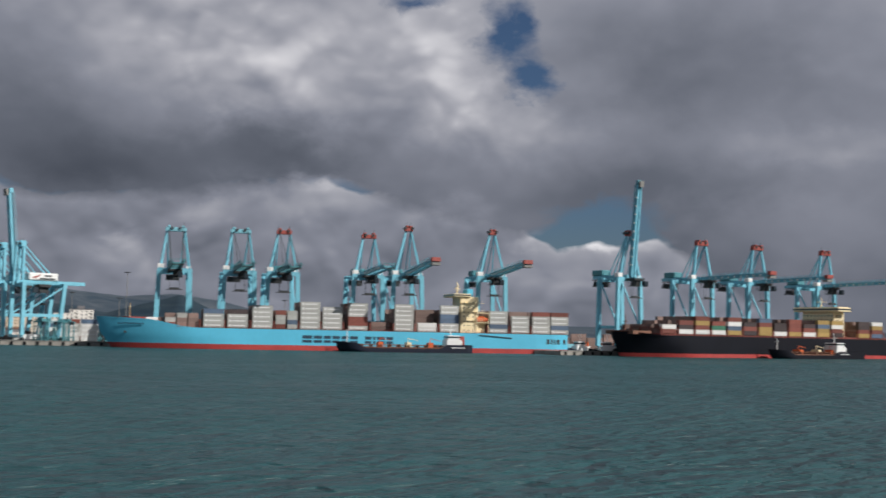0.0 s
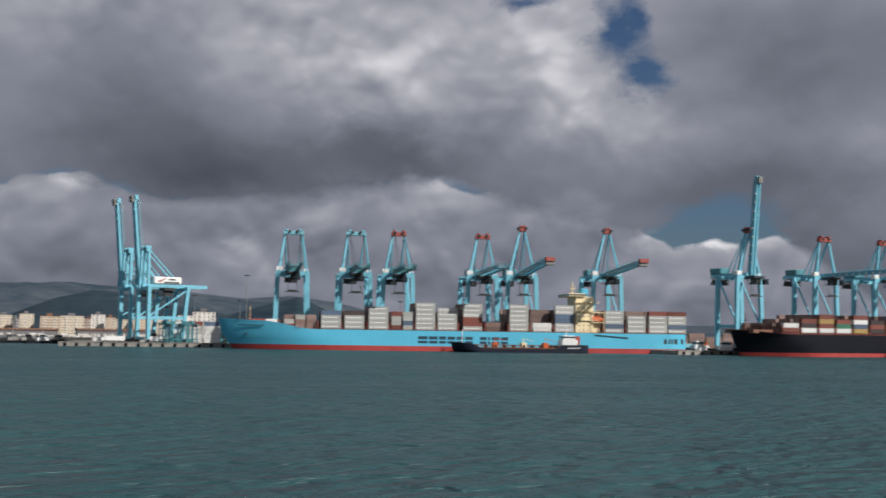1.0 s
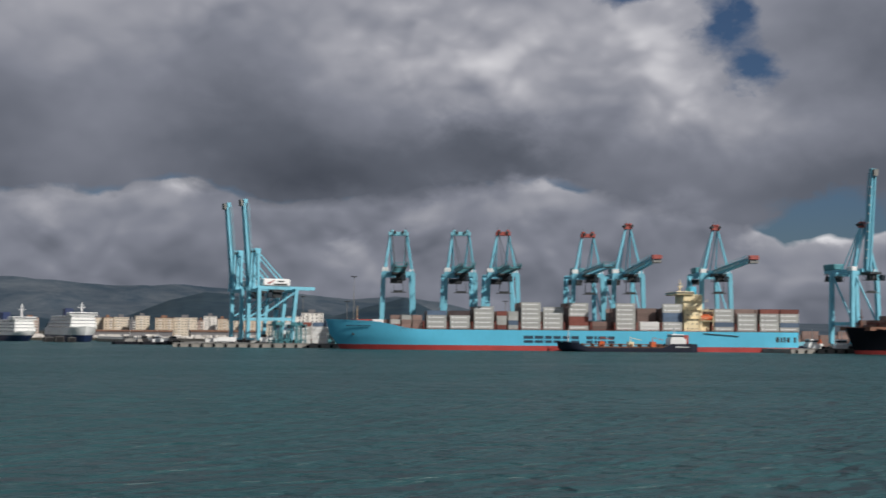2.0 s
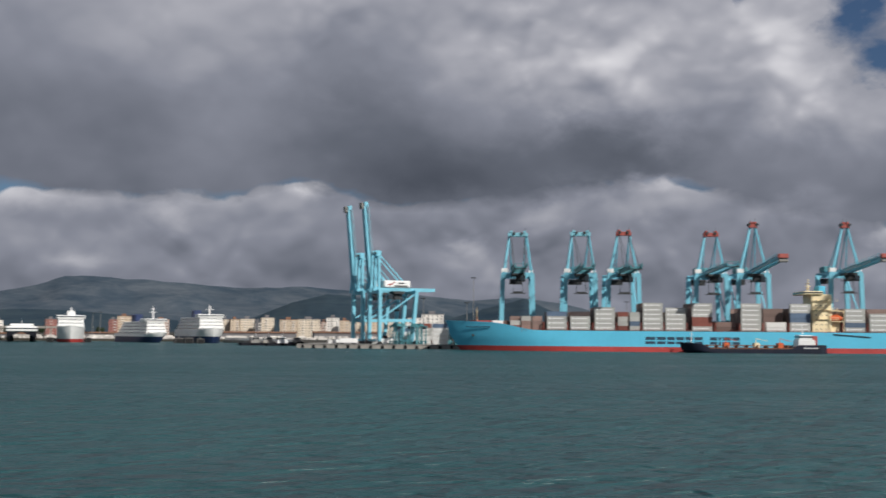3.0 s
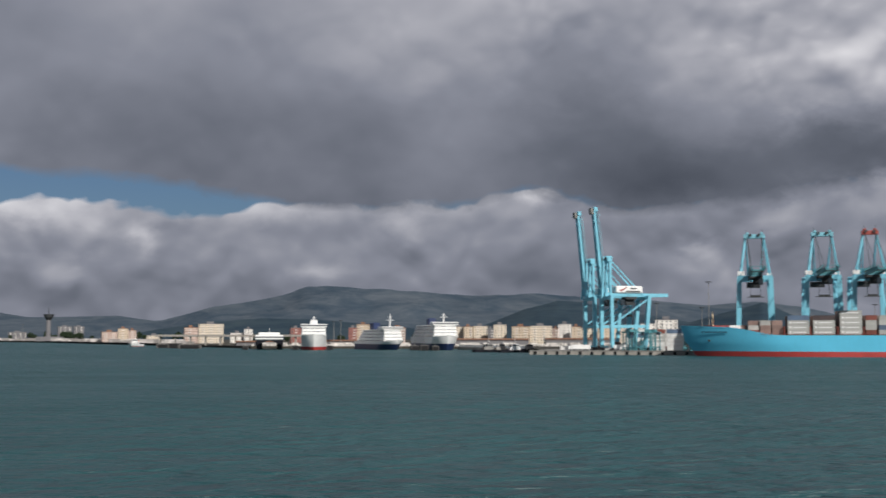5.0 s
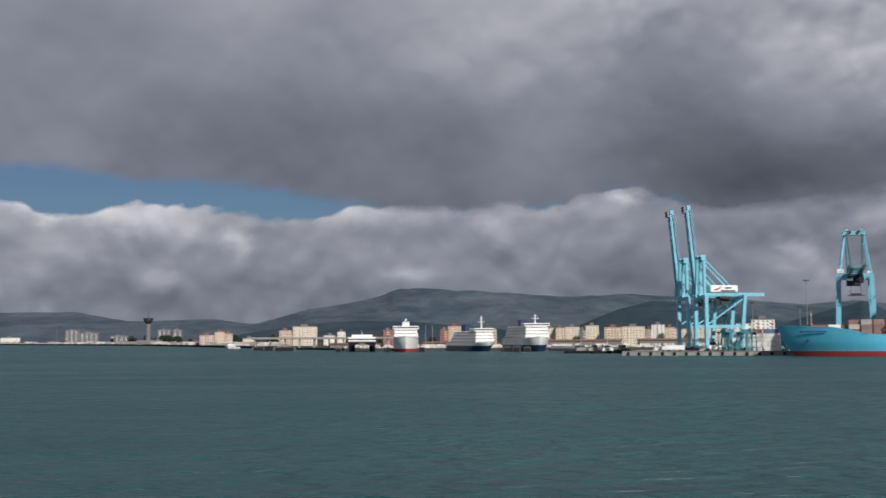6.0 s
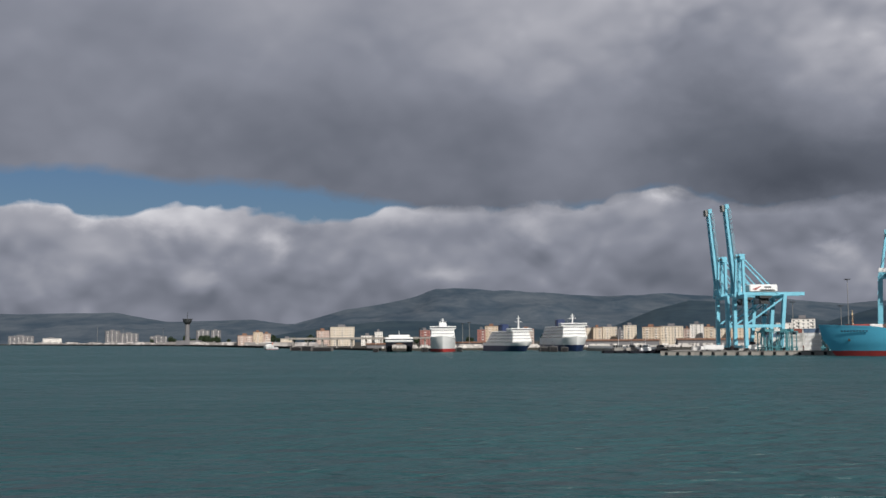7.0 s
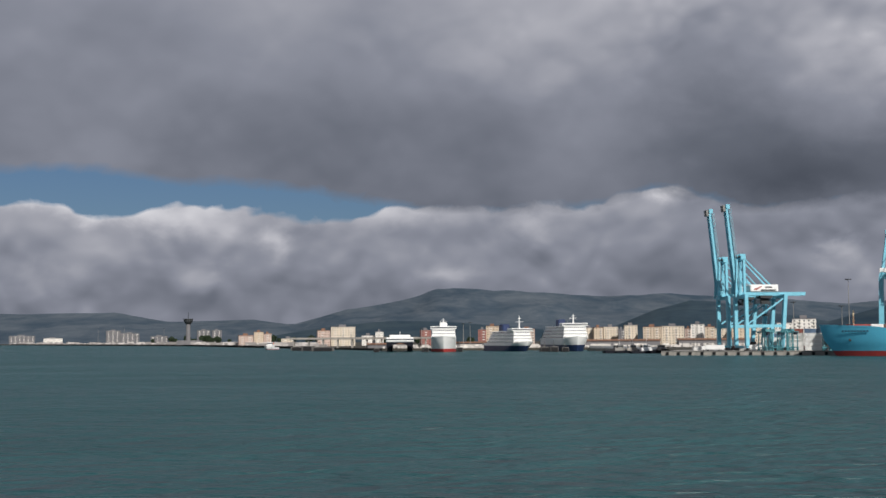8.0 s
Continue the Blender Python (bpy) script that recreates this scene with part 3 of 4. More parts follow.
    bm = bmesh.new()
    box(bm, 204, 212.5, -16.8, -13.4, 19.3, 19.7)
    box(bm, 204, 212.5, -16.8, -13.4, 25.6, 26.0)
    for x0 in (204.2, 212):
        box(bm, x0, x0 + .3, -16.7, -16.4, 13, 26)
    part("boat_deck", bm, CREAM, ship)
    bays = [(2.6, "", SHORT, 2, 2), (9.4, "rg", SHORT, 3, 1), (16.2, "ggg", SHORT, 3, 0), (22.9, "ggg", SHORT, 3, 0), (31.8, "gggb", LONG, 4, 0), (46.2, "gggd", LONG, 4, 0), (61.2, "ggggg", LONG, 5, 0),
            (75.4, "rggr", SHORT, 4, 0), (82.6, "gbgg", SHORT, 4, 1), (90.6, "gggggg", LONG, 6, 0), (104.4, "ggggg", LONG, 4, 0), (120.6, "grrggg", LONG, 6, 0), (136.2, "", LONG, 2, 1),
            (150.3, "gggggg", LONG, 5, 0), (165.4, "ww", LONG, 5, 2), (180.0, "ggbbgg", LONG, 5, 0), (213.0, "gbggg", LONG, 5, 0), (227.8, "gggg", LONG, 5, 1), (242.2, "ggggr", LONG, 5, 0), (255.0, "gbggr", LONG, 4, 0)]
    stow(base, bays, -16.6, 13.02, 13, "deck cargo of the blue ship", "tightly stowed mixed containers filling the blue ship's deck")


build_blue_ship()


# ---- the black container ship ----
def build_black_ship():
    base = quay_b(190, 544.5)
    ship = thing("container_ship", base, "black-hulled container ship with red boot topping and mixed cargo", "ship")

    def deck(x):
        u = min(1.0, max(0.0, (312 - x) / 24))
        return 13.9 + 1.9 * u * u

    build_hull(ship, (281.0, 560.0, 40.0, 6.5, 58.0, .5), deck, 13.9, 2.4, HULL_BLACK, HULL_RED, DECK_RED, "black painted hull side with faint streaks")
    bm = bmesh.new()
    box(bm, 304, 555, -18.6, 18.6, 13.0, 15.0)
    part("hatch_coaming", bm, DECK_RED, ship)
    bm = bmesh.new()
    tube(bm, (292, 0, 14), (292, 0, 27), .5, .25)
    box(bm, 291.5, 292.5, -1.6, 1.6, 22, 22.4)
    part("foremast", bm, RUST, ship, "rust-brown foremast")
    bm = bmesh.new()
    box(bm, 287, 303, -13, 13, 14.2, 16.4)
    part("forecastle_deck", bm, RUST, ship)
    for i in range(16):
        x = 304.6 + 14.6 * i
        bm = bmesh.new()
        for y in (-19, -9, 0, 9, 19):
            box(bm, x - .3, x + .3, y - .2, y + .2, 13.6, 19.0)
        box(bm, x - .4, x + .4, -19.2, 19.2, 18.7, 19.0)
        part("lashing_bridge", bm, DECK_RED, ship)
    bm = bmesh.new()
    box(bm, 475, 486, -14, 14, 14, 33)
    bevel(bm, .3)
    acc = part("accommodation", bm, CREAM, ship, "cream accommodation block")
    for lv in range(5):
        for k in range(9):
            wn = part("window", made(box, -.06, .06, -.5, .5, -.5, .5), GLASS, acc)
            wn.matrix_basis = pose(474.96, -12 + k * 3, 18.2 + lv * 3.0)
        for k in range(3):
            wn = part("window", made(box, -.5, .5, -.06, .06, -.5, .5), GLASS, acc)
            wn.matrix_basis = pose(477.5 + k * 3, -14.02, 18.2 + lv * 3.0)
    bm = bmesh.new()
    box(bm, 472.5, 486, -20, 20, 33, 36)
    bevel(bm, .3)
    part("bridge_wing", bm, CREAM, ship)
    bm = bmesh.new()
    box(bm, 472.3, 486.2, -20.1, 20.1, 34.2, 35.3)
    part("bridge_window", bm, GLASS, ship)
    bm = bmesh.new()
    tube(bm, (479, 0, 36), (479, 0, 44), .5, .2)
    box(bm, 478.6, 479.4, -4, 4, 40, 40.4)
    box(bm, 473, 485, -19, 19, 36.01, 36.4)
    part("radar_mast", bm, CREAM, ship)
    pattern = ["rw", "wdr", "wryr", "wnr", "ybwr", "drd", "yyrb", "wdd", "yrrr", "wrd", "yyby", "drwy", "rbyr", "yrdd", "bryw"]
    bays = []
    for i, codes in enumerate(pattern):
        x = 305.3 + 14.6 * i
        if 469 < x < 488:
            continue
        bays.append((x, codes, LONG, len(codes), 0))
    stow(base, bays, -19.4, 15.02, 15, "deck cargo of the black ship", "tightly stowed mixed containers filling the black ship's deck")


build_black_ship()


# ---- bunker tankers ----
def build_tanker(base, label, hull_mat, length, house):
    ship = thing("bunker_tanker", base, label, "tanker")

    def deck(x):
        u = min(1.0, max(0.0, (18 - x) / 6))
        v = min(1.0, max(0.0, (x - house + 4) / 4))
        return 2.5 + 2.9 * u + .06 * max(0.0, 12 - x) + 2.6 * v

    build_hull(ship, (0, length, 13.0, 3.2, 18.0, .4), deck, 2.5, .4, hull_mat, hull_mat, RUST, "dark painted tanker hull", "")
    bm = bmesh.new()
    box(bm, 13, house - 3, -4.8, 4.8, 1.2, 3.3)
    bevel(bm, .3)
    part("trunk_deck", bm, RUST, ship, "rust-brown raised trunk deck")
    for y in (-2.2, -1.1, 0, 1.1, 2.2):
        part("deck_pipe", made(tube, (14, y, 4.4), (house - 4, y, 4.4), .28, None, 6), RUST, ship, "rust-red cargo pipe along the deck")
    for i in range(9):
        x = 16 + i * (house - 22) / 8
        part("pipe_support", made(box, x - .25, x + .25, -5, 5, 2.6, 4.9), RUST, ship)
    for k, x in enumerate((26, 44, 58)):
        bm = bmesh.new()
        box(bm, x, x + 3, -3, 3, 3.2, 6.2)
        tube(bm, (x + 1.5, 0, 6), (x + 1.5, 0, 9.0), .25, .15)
        beam(bm, (x + 1.5, 0, 8.8), (x + 8, -1, 7.2), .3)
        part("hose_crane", bm, (ORANGE, CREAM, ORANGE)[k], ship)
    bm = bmesh.new()
    for z in (4.3, 4.8):
        beam(bm, (12, -6.3, z), (house, -6.3, z), .07)
    for i in range(24):
        x = 12 + i * (house - 12) / 23
        beam(bm, (x, -6.3, 2.8), (x, -6.3, 4.8), .07)
    part("rail", bm, RUST, ship)
    bm = bmesh.new()
    box(bm, house, house + 10, -5.6, 5.6, 4, 8.2)
    box(bm, house + .8, house + 8.5, -5.2, 5.2, 8.2, 11.0)
    bevel(bm, .2)
    hs = part("deckhouse", bm, WHITE, ship, "white deckhouse and wheelhouse")
    bm = bmesh.new()
    box(bm, house + .7, house + 8.6, -5.3, 5.3, 9.4, 10.4)
    part("window", bm, GLASS, hs)
    bm = bmesh.new()
    tube(bm, (house + 4, 0, 11), (house + 4, 0, 17.5), .3, .15)
    box(bm, house + 3.7, house + 4.3, -2.5, 2.5, 14, 14.3)
    part("mast", bm, WHITE, ship)
    bm = bmesh.new()
    box(bm, house + 9, house + 12.5, -2, 2, 5, 10.6)
    bevel(bm, .4)
    part("funnel", bm, RED_TIP, ship, "red funnel")
    bm = bmesh.new()
    tube(bm, (7, 0, 6), (7, 0, 13.5), .35, .2)
    box(bm, 6.7, 7.3, -1.8, 1.8, 11.0, 11.3)
    part("foremast", bm, WHITE, ship)
    bm = bmesh.new()
    for i in range(8):
        box(bm, house + 3 + i * 1.1, house + 3.7 + i * 1.1, -6.62, -6.45, 2.9, 3.6)
    part("name_bar", bm, WHITE, ship, "white bars of unreadable lettering near the stern")


TANKER = paint("tanker_hull", (.010, .014, .028), .5, grain=.2, size=.2, streak=.3, dirt=(.08, .05, .03), spec=.3)
build_tanker(quay(115, 688), "navy bunker tanker with rusty deck alongside the blue ship", TANKER, 85.5, 69)
build_tanker(quay_b(579, 513), "black bunker tanker with white deckhouse alongside the black ship", HULL_BLACK, 88, 60)


# ---- ship-to-shore cranes ----
def build_crane(place, label, girder=47.0, apex=74.0, apex_w=11.0, top_mat=None, tip_mat=None, reach=58.0, back=22.0, boom_turn=0.0, post_up=False, paint_mat=None, house="back", trolley_y=-6.0, boom_mat=None, gauge=30.0, half=3.4):
    """A gantry crane on rails: local -y is the water side, the origin lies between the water-side legs."""
    c = thing("quay_crane", place, label, "crane", "cranes along the quay")
    cm = paint_mat or CYAN
    # lowered booms take the darker cyan, their underside shade as colour
    bmx = boom_mat or CYAN_DARK
    hw = 9.5
    for sx in (-1, 1):
        for y in (0, gauge):
            bm = bmesh.new()
            lean = 1.2 if not post_up else .3
            beam(bm, (sx * (hw + lean), y + (0 if y == 0 else (-3.0 if post_up else 0)), 3.2) if not (post_up and y) else (sx * hw, y - 3.0, 3.2), (sx * hw, y, girder), 2.7, 2.2)
            part("leg", bm, cm, c)
            bm = bmesh.new()
            for k in (-3, -1, 1, 3):
                box(bm, sx * hw + k * 1.1 - .8, sx * hw + k * 1.1 + .8, y - .6, y + .6, .15, 1.3)
            box(bm, sx * hw - 3.6, sx * hw + 3.6, y - .5, y + .5, 1.3, 2.0)
            part("bogie", bm, DARK, c, "dark wheel bogies on the rail")
        bm = bmesh.new()
        beam(bm, (sx * hw, 0, 16), (sx * hw, gauge - (1.5 if post_up else 0), 16), 1.5, 1.9)
        part("portal_beam", bm, cm, c)
        bm = bmesh.new()
        beam(bm, (sx * hw, .5, 17), (sx * hw, gauge - .6, girder - 1.5), .9)
        part("side_brace", bm, cm, c)
    for y in (0, gauge):
        bm = bmesh.new()
        beam(bm, (-hw - .8, y if not (post_up and y) else y - 2.8, 2.6), (hw + .8, y if not (post_up and y) else y - 2.8, 2.6), 1.6, 1.3)
        part("sill_beam", bm, cm, c)
        bm = bmesh.new()
        beam(bm, (-hw - 1, y, girder - .6), (hw + 1, y, girder - .6), 1.9, 2.6)
        part("cross_beam", bm, cm, c)
    # upper frame
    for sx in (-1, 1):
        bm = bmesh.new()
        top = (sx * apex_w / 2, 1.0, apex) if not post_up else (sx * 3.4, 1.5, apex)
        foot = (sx * hw * .95, 0, girder) if not post_up else (sx * 3.6, 1.5, girder - 1)
        beam(bm, foot, top, 1.9, 1.6, 1.3 if not post_up else 1.9)
        part("mast_leg", bm, cm, c)
        bm = bmesh.new()
        beam(bm, top, (sx * 4.0, gauge - 2, girder + 1), .55 if not post_up else .8)
        if not post_up:
            beam(bm, top, (sx * 3.6, 12, girder + 1.2), .7)
        else:
            beam(bm, (top[0], top[1], apex - 9), (sx * 4.0, gauge - 12, girder + 1), .6)
        part("back_stay", bm, cm, c)
        if post_up:
            bm = bmesh.new()
            beam(bm, (sx * 3.6, -4.5, girder - 1), (sx * 3.4, -3.2, apex - 1), 1.0)
            for k in range(6):
                z = girder + 2 + k * (apex - girder - 4) / 6
                beam(bm, (sx * 3.5, -4.0, z), (sx * 3.5, 1.2, z + (apex - girder - 4) / 6), .35)
            part("mast_lattice", bm, cm, c)
    bm = bmesh.new()
    box(bm, -apex_w / 2 - 1.1, apex_w / 2 + 1.1, -.8, 2.6, apex - 1.2, apex + 1.3)
    for k in (-1, 1):
        box(bm, k * apex_w * .4 - .9, k * apex_w * .4 + .9, -1.2, 2.9, apex + 1.3, apex + 2.6)
    bevel(bm, .15)
    head = part("mast_head", bm, top_mat or cm, c, "mast head with sheaves at the top")
    for k in (-1, 1):
        part("sheave", made(tube, (k * 2.5, -1.6, apex + .8), (k * 2.5, 3.4, apex + .8), .9, None, 8), DARK, head)
        part("lightning_rod", made(tube, (k * apex_w * .45, .8, apex + 2), (k * apex_w * .45, .8, apex + 4.6), .1), CABLE, head)
    # landside girder
    bm = bmesh.new()
    for sx in (-1, 1):
        beam(bm, (sx * 3.4, -2.5, girder + 1.2), (sx * 3.4, gauge + back, girder + 1.2), 1.3, 2.2)
    for k in range(9):
        y = 0 + k * (gauge + back) / 8
        beam(bm, (-3.4, y, girder + .8), (3.4, y, girder + .8), .6)
    part("girder", bm, cm, c)
    # boom, hinged at the water side
    boom = new("boom")
    boom.parent = c
    boom.matrix_basis = pose(0, -3, girder + 1.2, -boom_turn, 0, 0)
    bm = bmesh.new()
    for sx in (-1, 1):
        beam(bm, (sx * half, 0, 0), (sx * half * .88, -reach, 0), 1.3, 2.3, 1.0)
    for k in range(13):
        y = -k * reach / 12
        beam(bm, (-half, y, -.4), (half, y, -.4), .6)
        if k < 12:
            beam(bm, (-half, y, -.4), (half, y - reach / 12, -.4), .4)
    part("boom_girder", bm, bmx if not boom_turn else cm, boom)
    bm = bmesh.new()
    for sx in (-1, 1):
        for z in (1.9, 2.6):
            beam(bm, (sx * (half + 1), 0, z), (sx * (half + .8), -reach, z), .12)
        box(bm, min(sx * (half + .6), sx * (half + 1.4)), max(sx * (half + .6), sx * (half + 1.4)), -reach, 0, .95, 1.1)
        for k in range(20):
            beam(bm, (sx * (half + 1), -k * reach / 20, 1.1), (sx * (half + 1), -k * reach / 20, 2.7), .12)
    part("boom_walkway", bm, bmx if not boom_turn else CYAN_OLD, boom)
    bm = bmesh.new()
    if tip_mat:
        box(bm, -half - .6, half + .6, -reach - 3.0, -reach, -.6, 2.0)
        bevel(bm, .2)
    else:
        truss(bm, (0, -reach - 1.6, .6), (0, -reach, .6), half * 2, 2.2, 1.6, .35)
    part("boom_tip", bm, tip_mat or bmx, boom, "boom tip frame")
    bm = bmesh.new()
    box(bm, -half - .3, half + .3, -reach - 2.6, -reach + 1.5, -2.6 if tip_mat else -1.5, -1.2)
    part("tip_platform", bm, PAVING if tip_mat else DARK, boom)
    if boom_turn:
        for k in range(9):
            bm = bmesh.new()
            box(bm, -half - 1.3, -half - .55, -8 - k * 5.6, -7.2 - k * 5.6, -.9, .1)
            part("floodlight", bm, WHITE, boom)
    else:
        for sx in (-1, 1):
            bm = bmesh.new()
            tube(bm, (sx * apex_w * .4, 0, apex), (sx * 3.2, -reach * .93, girder + 2.2), .2, None, 5)
            tube(bm, (sx * apex_w * .4, 0, apex), (sx * 3.2, -reach * .48, girder + 2.2), .2, None, 5)
            part("fore_stay", bm, CABLE, c)
    # machinery
    bm = bmesh.new()
    if house == "sign":
        box(bm, -5, 5, 5.0, 24.0, girder + 2.4, girder + 7.2)
    else:
        box(bm, -4.2, 4.2, gauge + 4, gauge + 15, girder + 2.4, girder + 6.4)
    bevel(bm, .6)
    hs = part("machinery_house", bm, WHITE if house == "sign" else CYAN_DARK, c, "white machinery house" if house == "sign" else "dark teal machinery house behind the legs")
    if house == "sign":
        for sx in (1,):
            bm = bmesh.new()
            beam(bm, (sx * 5.06, 8.5, girder + 3.6), (sx * 5.06, 12.5, girder + 6.2), .1, .7)
            beam(bm, (sx * 5.06, 7.2, girder + 4.0), (sx * 5.06, 10.0, girder + 5.0), .1, .6)
            part("red_mark", bm, RED_TIP, hs, "red slanting emblem shape")
            bm = bmesh.new()
            box(bm, sx * 5.0, sx * 5.1, 12, 22, girder + 3.1, girder + 4.0)
            box(bm, sx * 5.0, sx * 5.1, 15, 19.5, girder + 5.0, girder + 5.9)
            part("name_bar", bm, DARK, hs)
    else:
        bm = bmesh.new()
        box(bm, -hw - 1.2, -hw + 2.9, -1, 3.0, girder + .75, girder + 3.5)
        bevel(bm, .2)
        part("switch_room", bm, WHITE, c, "white switch room on the cross beam")
        bm = bmesh.new()
        box(bm, hw - 2.4, hw + .4, -.8, 2.0, girder + .75, girder + 2.2)
        part("winch_cover", bm, WHITE, c)
        # counter platform hung behind
        bm = bmesh.new()
        truss(bm, (0, gauge + back - 9, girder - 2.6), (0, gauge + back, girder - 2.6), 8.4, 4.4, 3, .4)
        box(bm, -4, 4, gauge + back - 8, gauge + back - 1, girder - 4.4, girder - 1.6)
        part("rear_platform", bm, DARK, c)
    # trolley, cab and spreader
    bm = bmesh.new()
    box(bm, -4.4, 4.4, trolley_y - 4, trolley_y + 4, girder - 1.4, girder - .1)
    truss(bm, (-4.2, trolley_y, girder - 3.4), (4.2, trolley_y, girder - 3.4), 6, 3.6, 2.1, .35)
    box(bm, -1.6, 2.2, trolley_y - 2.6, trolley_y + 2.4, girder - 5.4, girder - 1.5)
    tr = part("trolley", bm, DARK, c, "dark trolley under the boom")
    bm = bmesh.new()
    box(bm, 1.6, 4.6, trolley_y - 7.6, trolley_y - 4.4, girder - 5.6, girder - 2.0)
    bevel(bm, .3)
    part("operator_cab", bm, GLASS, tr)
    bm = bmesh.new()
    for sx in (-1, 1):
        for sy in (-1, 1):
            tube(bm, (sx * 2.4, trolley_y + sy * 1.1, girder - 1.5), (sx * 3.2, trolley_y + sy * 1.0, girder - 12.0), .11, None, 5)
    part("hoist_rope", bm, CABLE, c)
    bm = bmesh.new()
    box(bm, -3.1, 3.1, trolley_y - .9, trolley_y + .9, girder - 12.8, girder - 11.8)
    box(bm, -4.9, 4.9, trolley_y - 1.2, trolley_y - .8, girder - 13.3, girder - 12.8)
    box(bm, -4.9, 4.9, trolley_y + .8, trolley_y + 1.2, girder - 13.3, girder - 12.8)
    part("spreader", bm, DARK, c, "hanging container spreader")
    return c


GA, GB = EDGE_A + 4, EDGE_B + 4
build_crane(quay(18.8, GA, QUAY_Z), "cyan quay crane with its boom lowered over the blue ship", top_mat=CYAN_OLD, apex=72.5)
build_crane(quay(59.7, GA, QUAY_Z), "cyan quay crane with a dark trolley under the boom", top_mat=CYAN_OLD, apex=73.0)
build_crane(quay(87.8, GA, QUAY_Z), "cyan quay crane with a rust-red mast head", top_mat=RED_TIP, apex_w=7.5, apex=73.5)
build_crane(quay(144.4, GA, QUAY_Z), "cyan quay crane with a dark boom and rust-red mast head", top_mat=RED_TIP, apex_w=7.5, apex=73.0, boom_turn=1.5, reach=62)
build_crane(quay(171.5, GA, QUAY_Z), "tall cyan quay crane with a red boom tip and mast head", top_mat=RED_TIP, tip_mat=RED_TIP, apex_w=3.0, apex=79.0, boom_turn=4.0, reach=70, girder=47.5, half=2.3)
build_crane(quay(230.7, GA, QUAY_Z), "tall cyan quay crane with a red-tipped boom beside the bridge", top_mat=RED_TIP, tip_mat=RED_TIP, apex_w=3.0, apex=79.0, boom_turn=3.5, reach=70, girder=48.5, half=2.3)
build_crane(quay_b(507, GB, QUAY_Z), "cyan quay crane with its boom raised upright", top_mat=RED_TIP, tip_mat=CYAN_OLD, apex_w=3.0, apex=78.0, boom_turn=84.0, reach=61, girder=48.5, half=1.3, gauge=19.0, back=14)
for s_ in (574.0, 630.0, 704.0):
    build_crane(quay_b(s_, GB, QUAY_Z), "cyan quay crane working over the black ship", top_mat=RED_TIP, tip_mat=RED_TIP, apex_w=8.0, apex=75.5, boom_turn=1.0, reach=58, girder=50.0, back=17, half=2.4, gauge=19.0)
LEFT_TURN = -84.1
for x_, y_ in ((194.5, 740.0), (190.0, 768.0)):
    build_crane(pose(x_, y_, QUAY_Z, 0, 0, LEFT_TURN), "pale cyan quay crane with raised boom and white sign-fronted machinery house", girder=35.8, apex=60.5, apex_w=7.0, gauge=26.5, half=2.1,
                boom_turn=84.5, reach=56, back=16, post_up=True, tip_mat=CYAN, house="sign", trolley_y=16.0)


# ---- the yard behind the quay ----
def build_light_mast(x, y, h):
    m = thing("light_mast", pose(x, y, QUAY_Z - .35), "tall slim floodlight mast in the container yard", "light mast", "yard light masts")
    part("pole", made(tube, (0, 0, 0), (0, 0, h), .36, .18), PAVING, m)
    bm = bmesh.new()
    tube(bm, (0, 0, h), (0, 0, h + .5), 2.2, 2.2, 10)
    part("lamp_ring", bm, DARK, m)


for x_, y_, h_ in ((285, 795, 49), (289, 821, 31), (254, 821, 34), (395, 762, 32)):
    build_light_mast(x_, y_, h_)


def build_carrier(place):
    c = thing("straddle_carrier", place, "teal straddle carrier on tall wheeled legs", "carrier", "straddle carriers in the yard")
    for sx in (-1, 1):
        bm = bmesh.new()
        for y in (-4, 0, 4):
            beam(bm, (sx * 2.4, y, 1.2), (sx * 2.4, y, 12), .5)
            tube(bm, (sx * 2.4 - .35, y, .75), (sx * 2.4 + .35, y, .75), .75, None, 10)
        beam(bm, (sx * 2.4, -5, 2), (sx * 2.4, 5, 2), .7)
        beam(bm, (sx * 2.4, -5, 12), (sx * 2.4, 5, 12), .8)
        part("side_frame", bm, CYAN_DARK, c)
    bm = bmesh.new()
    for y in (-4.6, 0, 4.6):
        beam(bm, (-2.4, y, 12.2), (2.4, y, 12.2), .7)
    box(bm, -1.6, 1.6, -2.5, 2.5, 12.5, 14.0)
    part("top_frame", bm, CYAN_DARK, c)
    bm = bmesh.new()
    box(bm, -2.9, -1.2, -6.4, -4.9, 10.2, 12.2)
    part("cab", bm, GLASS, c)


for x_, y_, t_ in ((205, 722, 20), (212, 734, 70), (219, 728, -30), (226, 740, 40), (246, 722, 80), (251, 745, 10)):
    build_carrier(pose(x_, y_, QUAY_Z, 0, 0, t_))

rng = random.Random(3)
for i in range(7):
    for j in range(2):
        codes = "".join(rng.choice("wwwgwwwrwb") for _ in range(rng.choice((2, 3, 4, 5, 5))))
        stack(quay(0, 0, QUAY_Z), -66 + i * 13.6 + rng.random(), 782 + j * 14, 0, codes, LONG, "reefer stacks in the yard")
for i in range(8):
    codes = "".join(rng.choice("wgwwdg") for _ in range(rng.choice((1, 1, 2))))
    stack(quay(0, 0, QUAY_Z), -113 + i * 7.2, 790 + 5 * (i % 2), 0, codes, SHORT, "stacks beside the raised cranes")
bm_ = bmesh.new()
for i in range(36):
    for j in range(3):
        h_ = rng.choice((2, 3, 3, 4))
        for t_ in range(h_):
            x0_ = 20 + i * 13.4
            box(bm_, x0_, x0_ + 12.2, 806 + j * 16, 808.4 + j * 16, t_ * TIER, (t_ + 1) * TIER - .08)
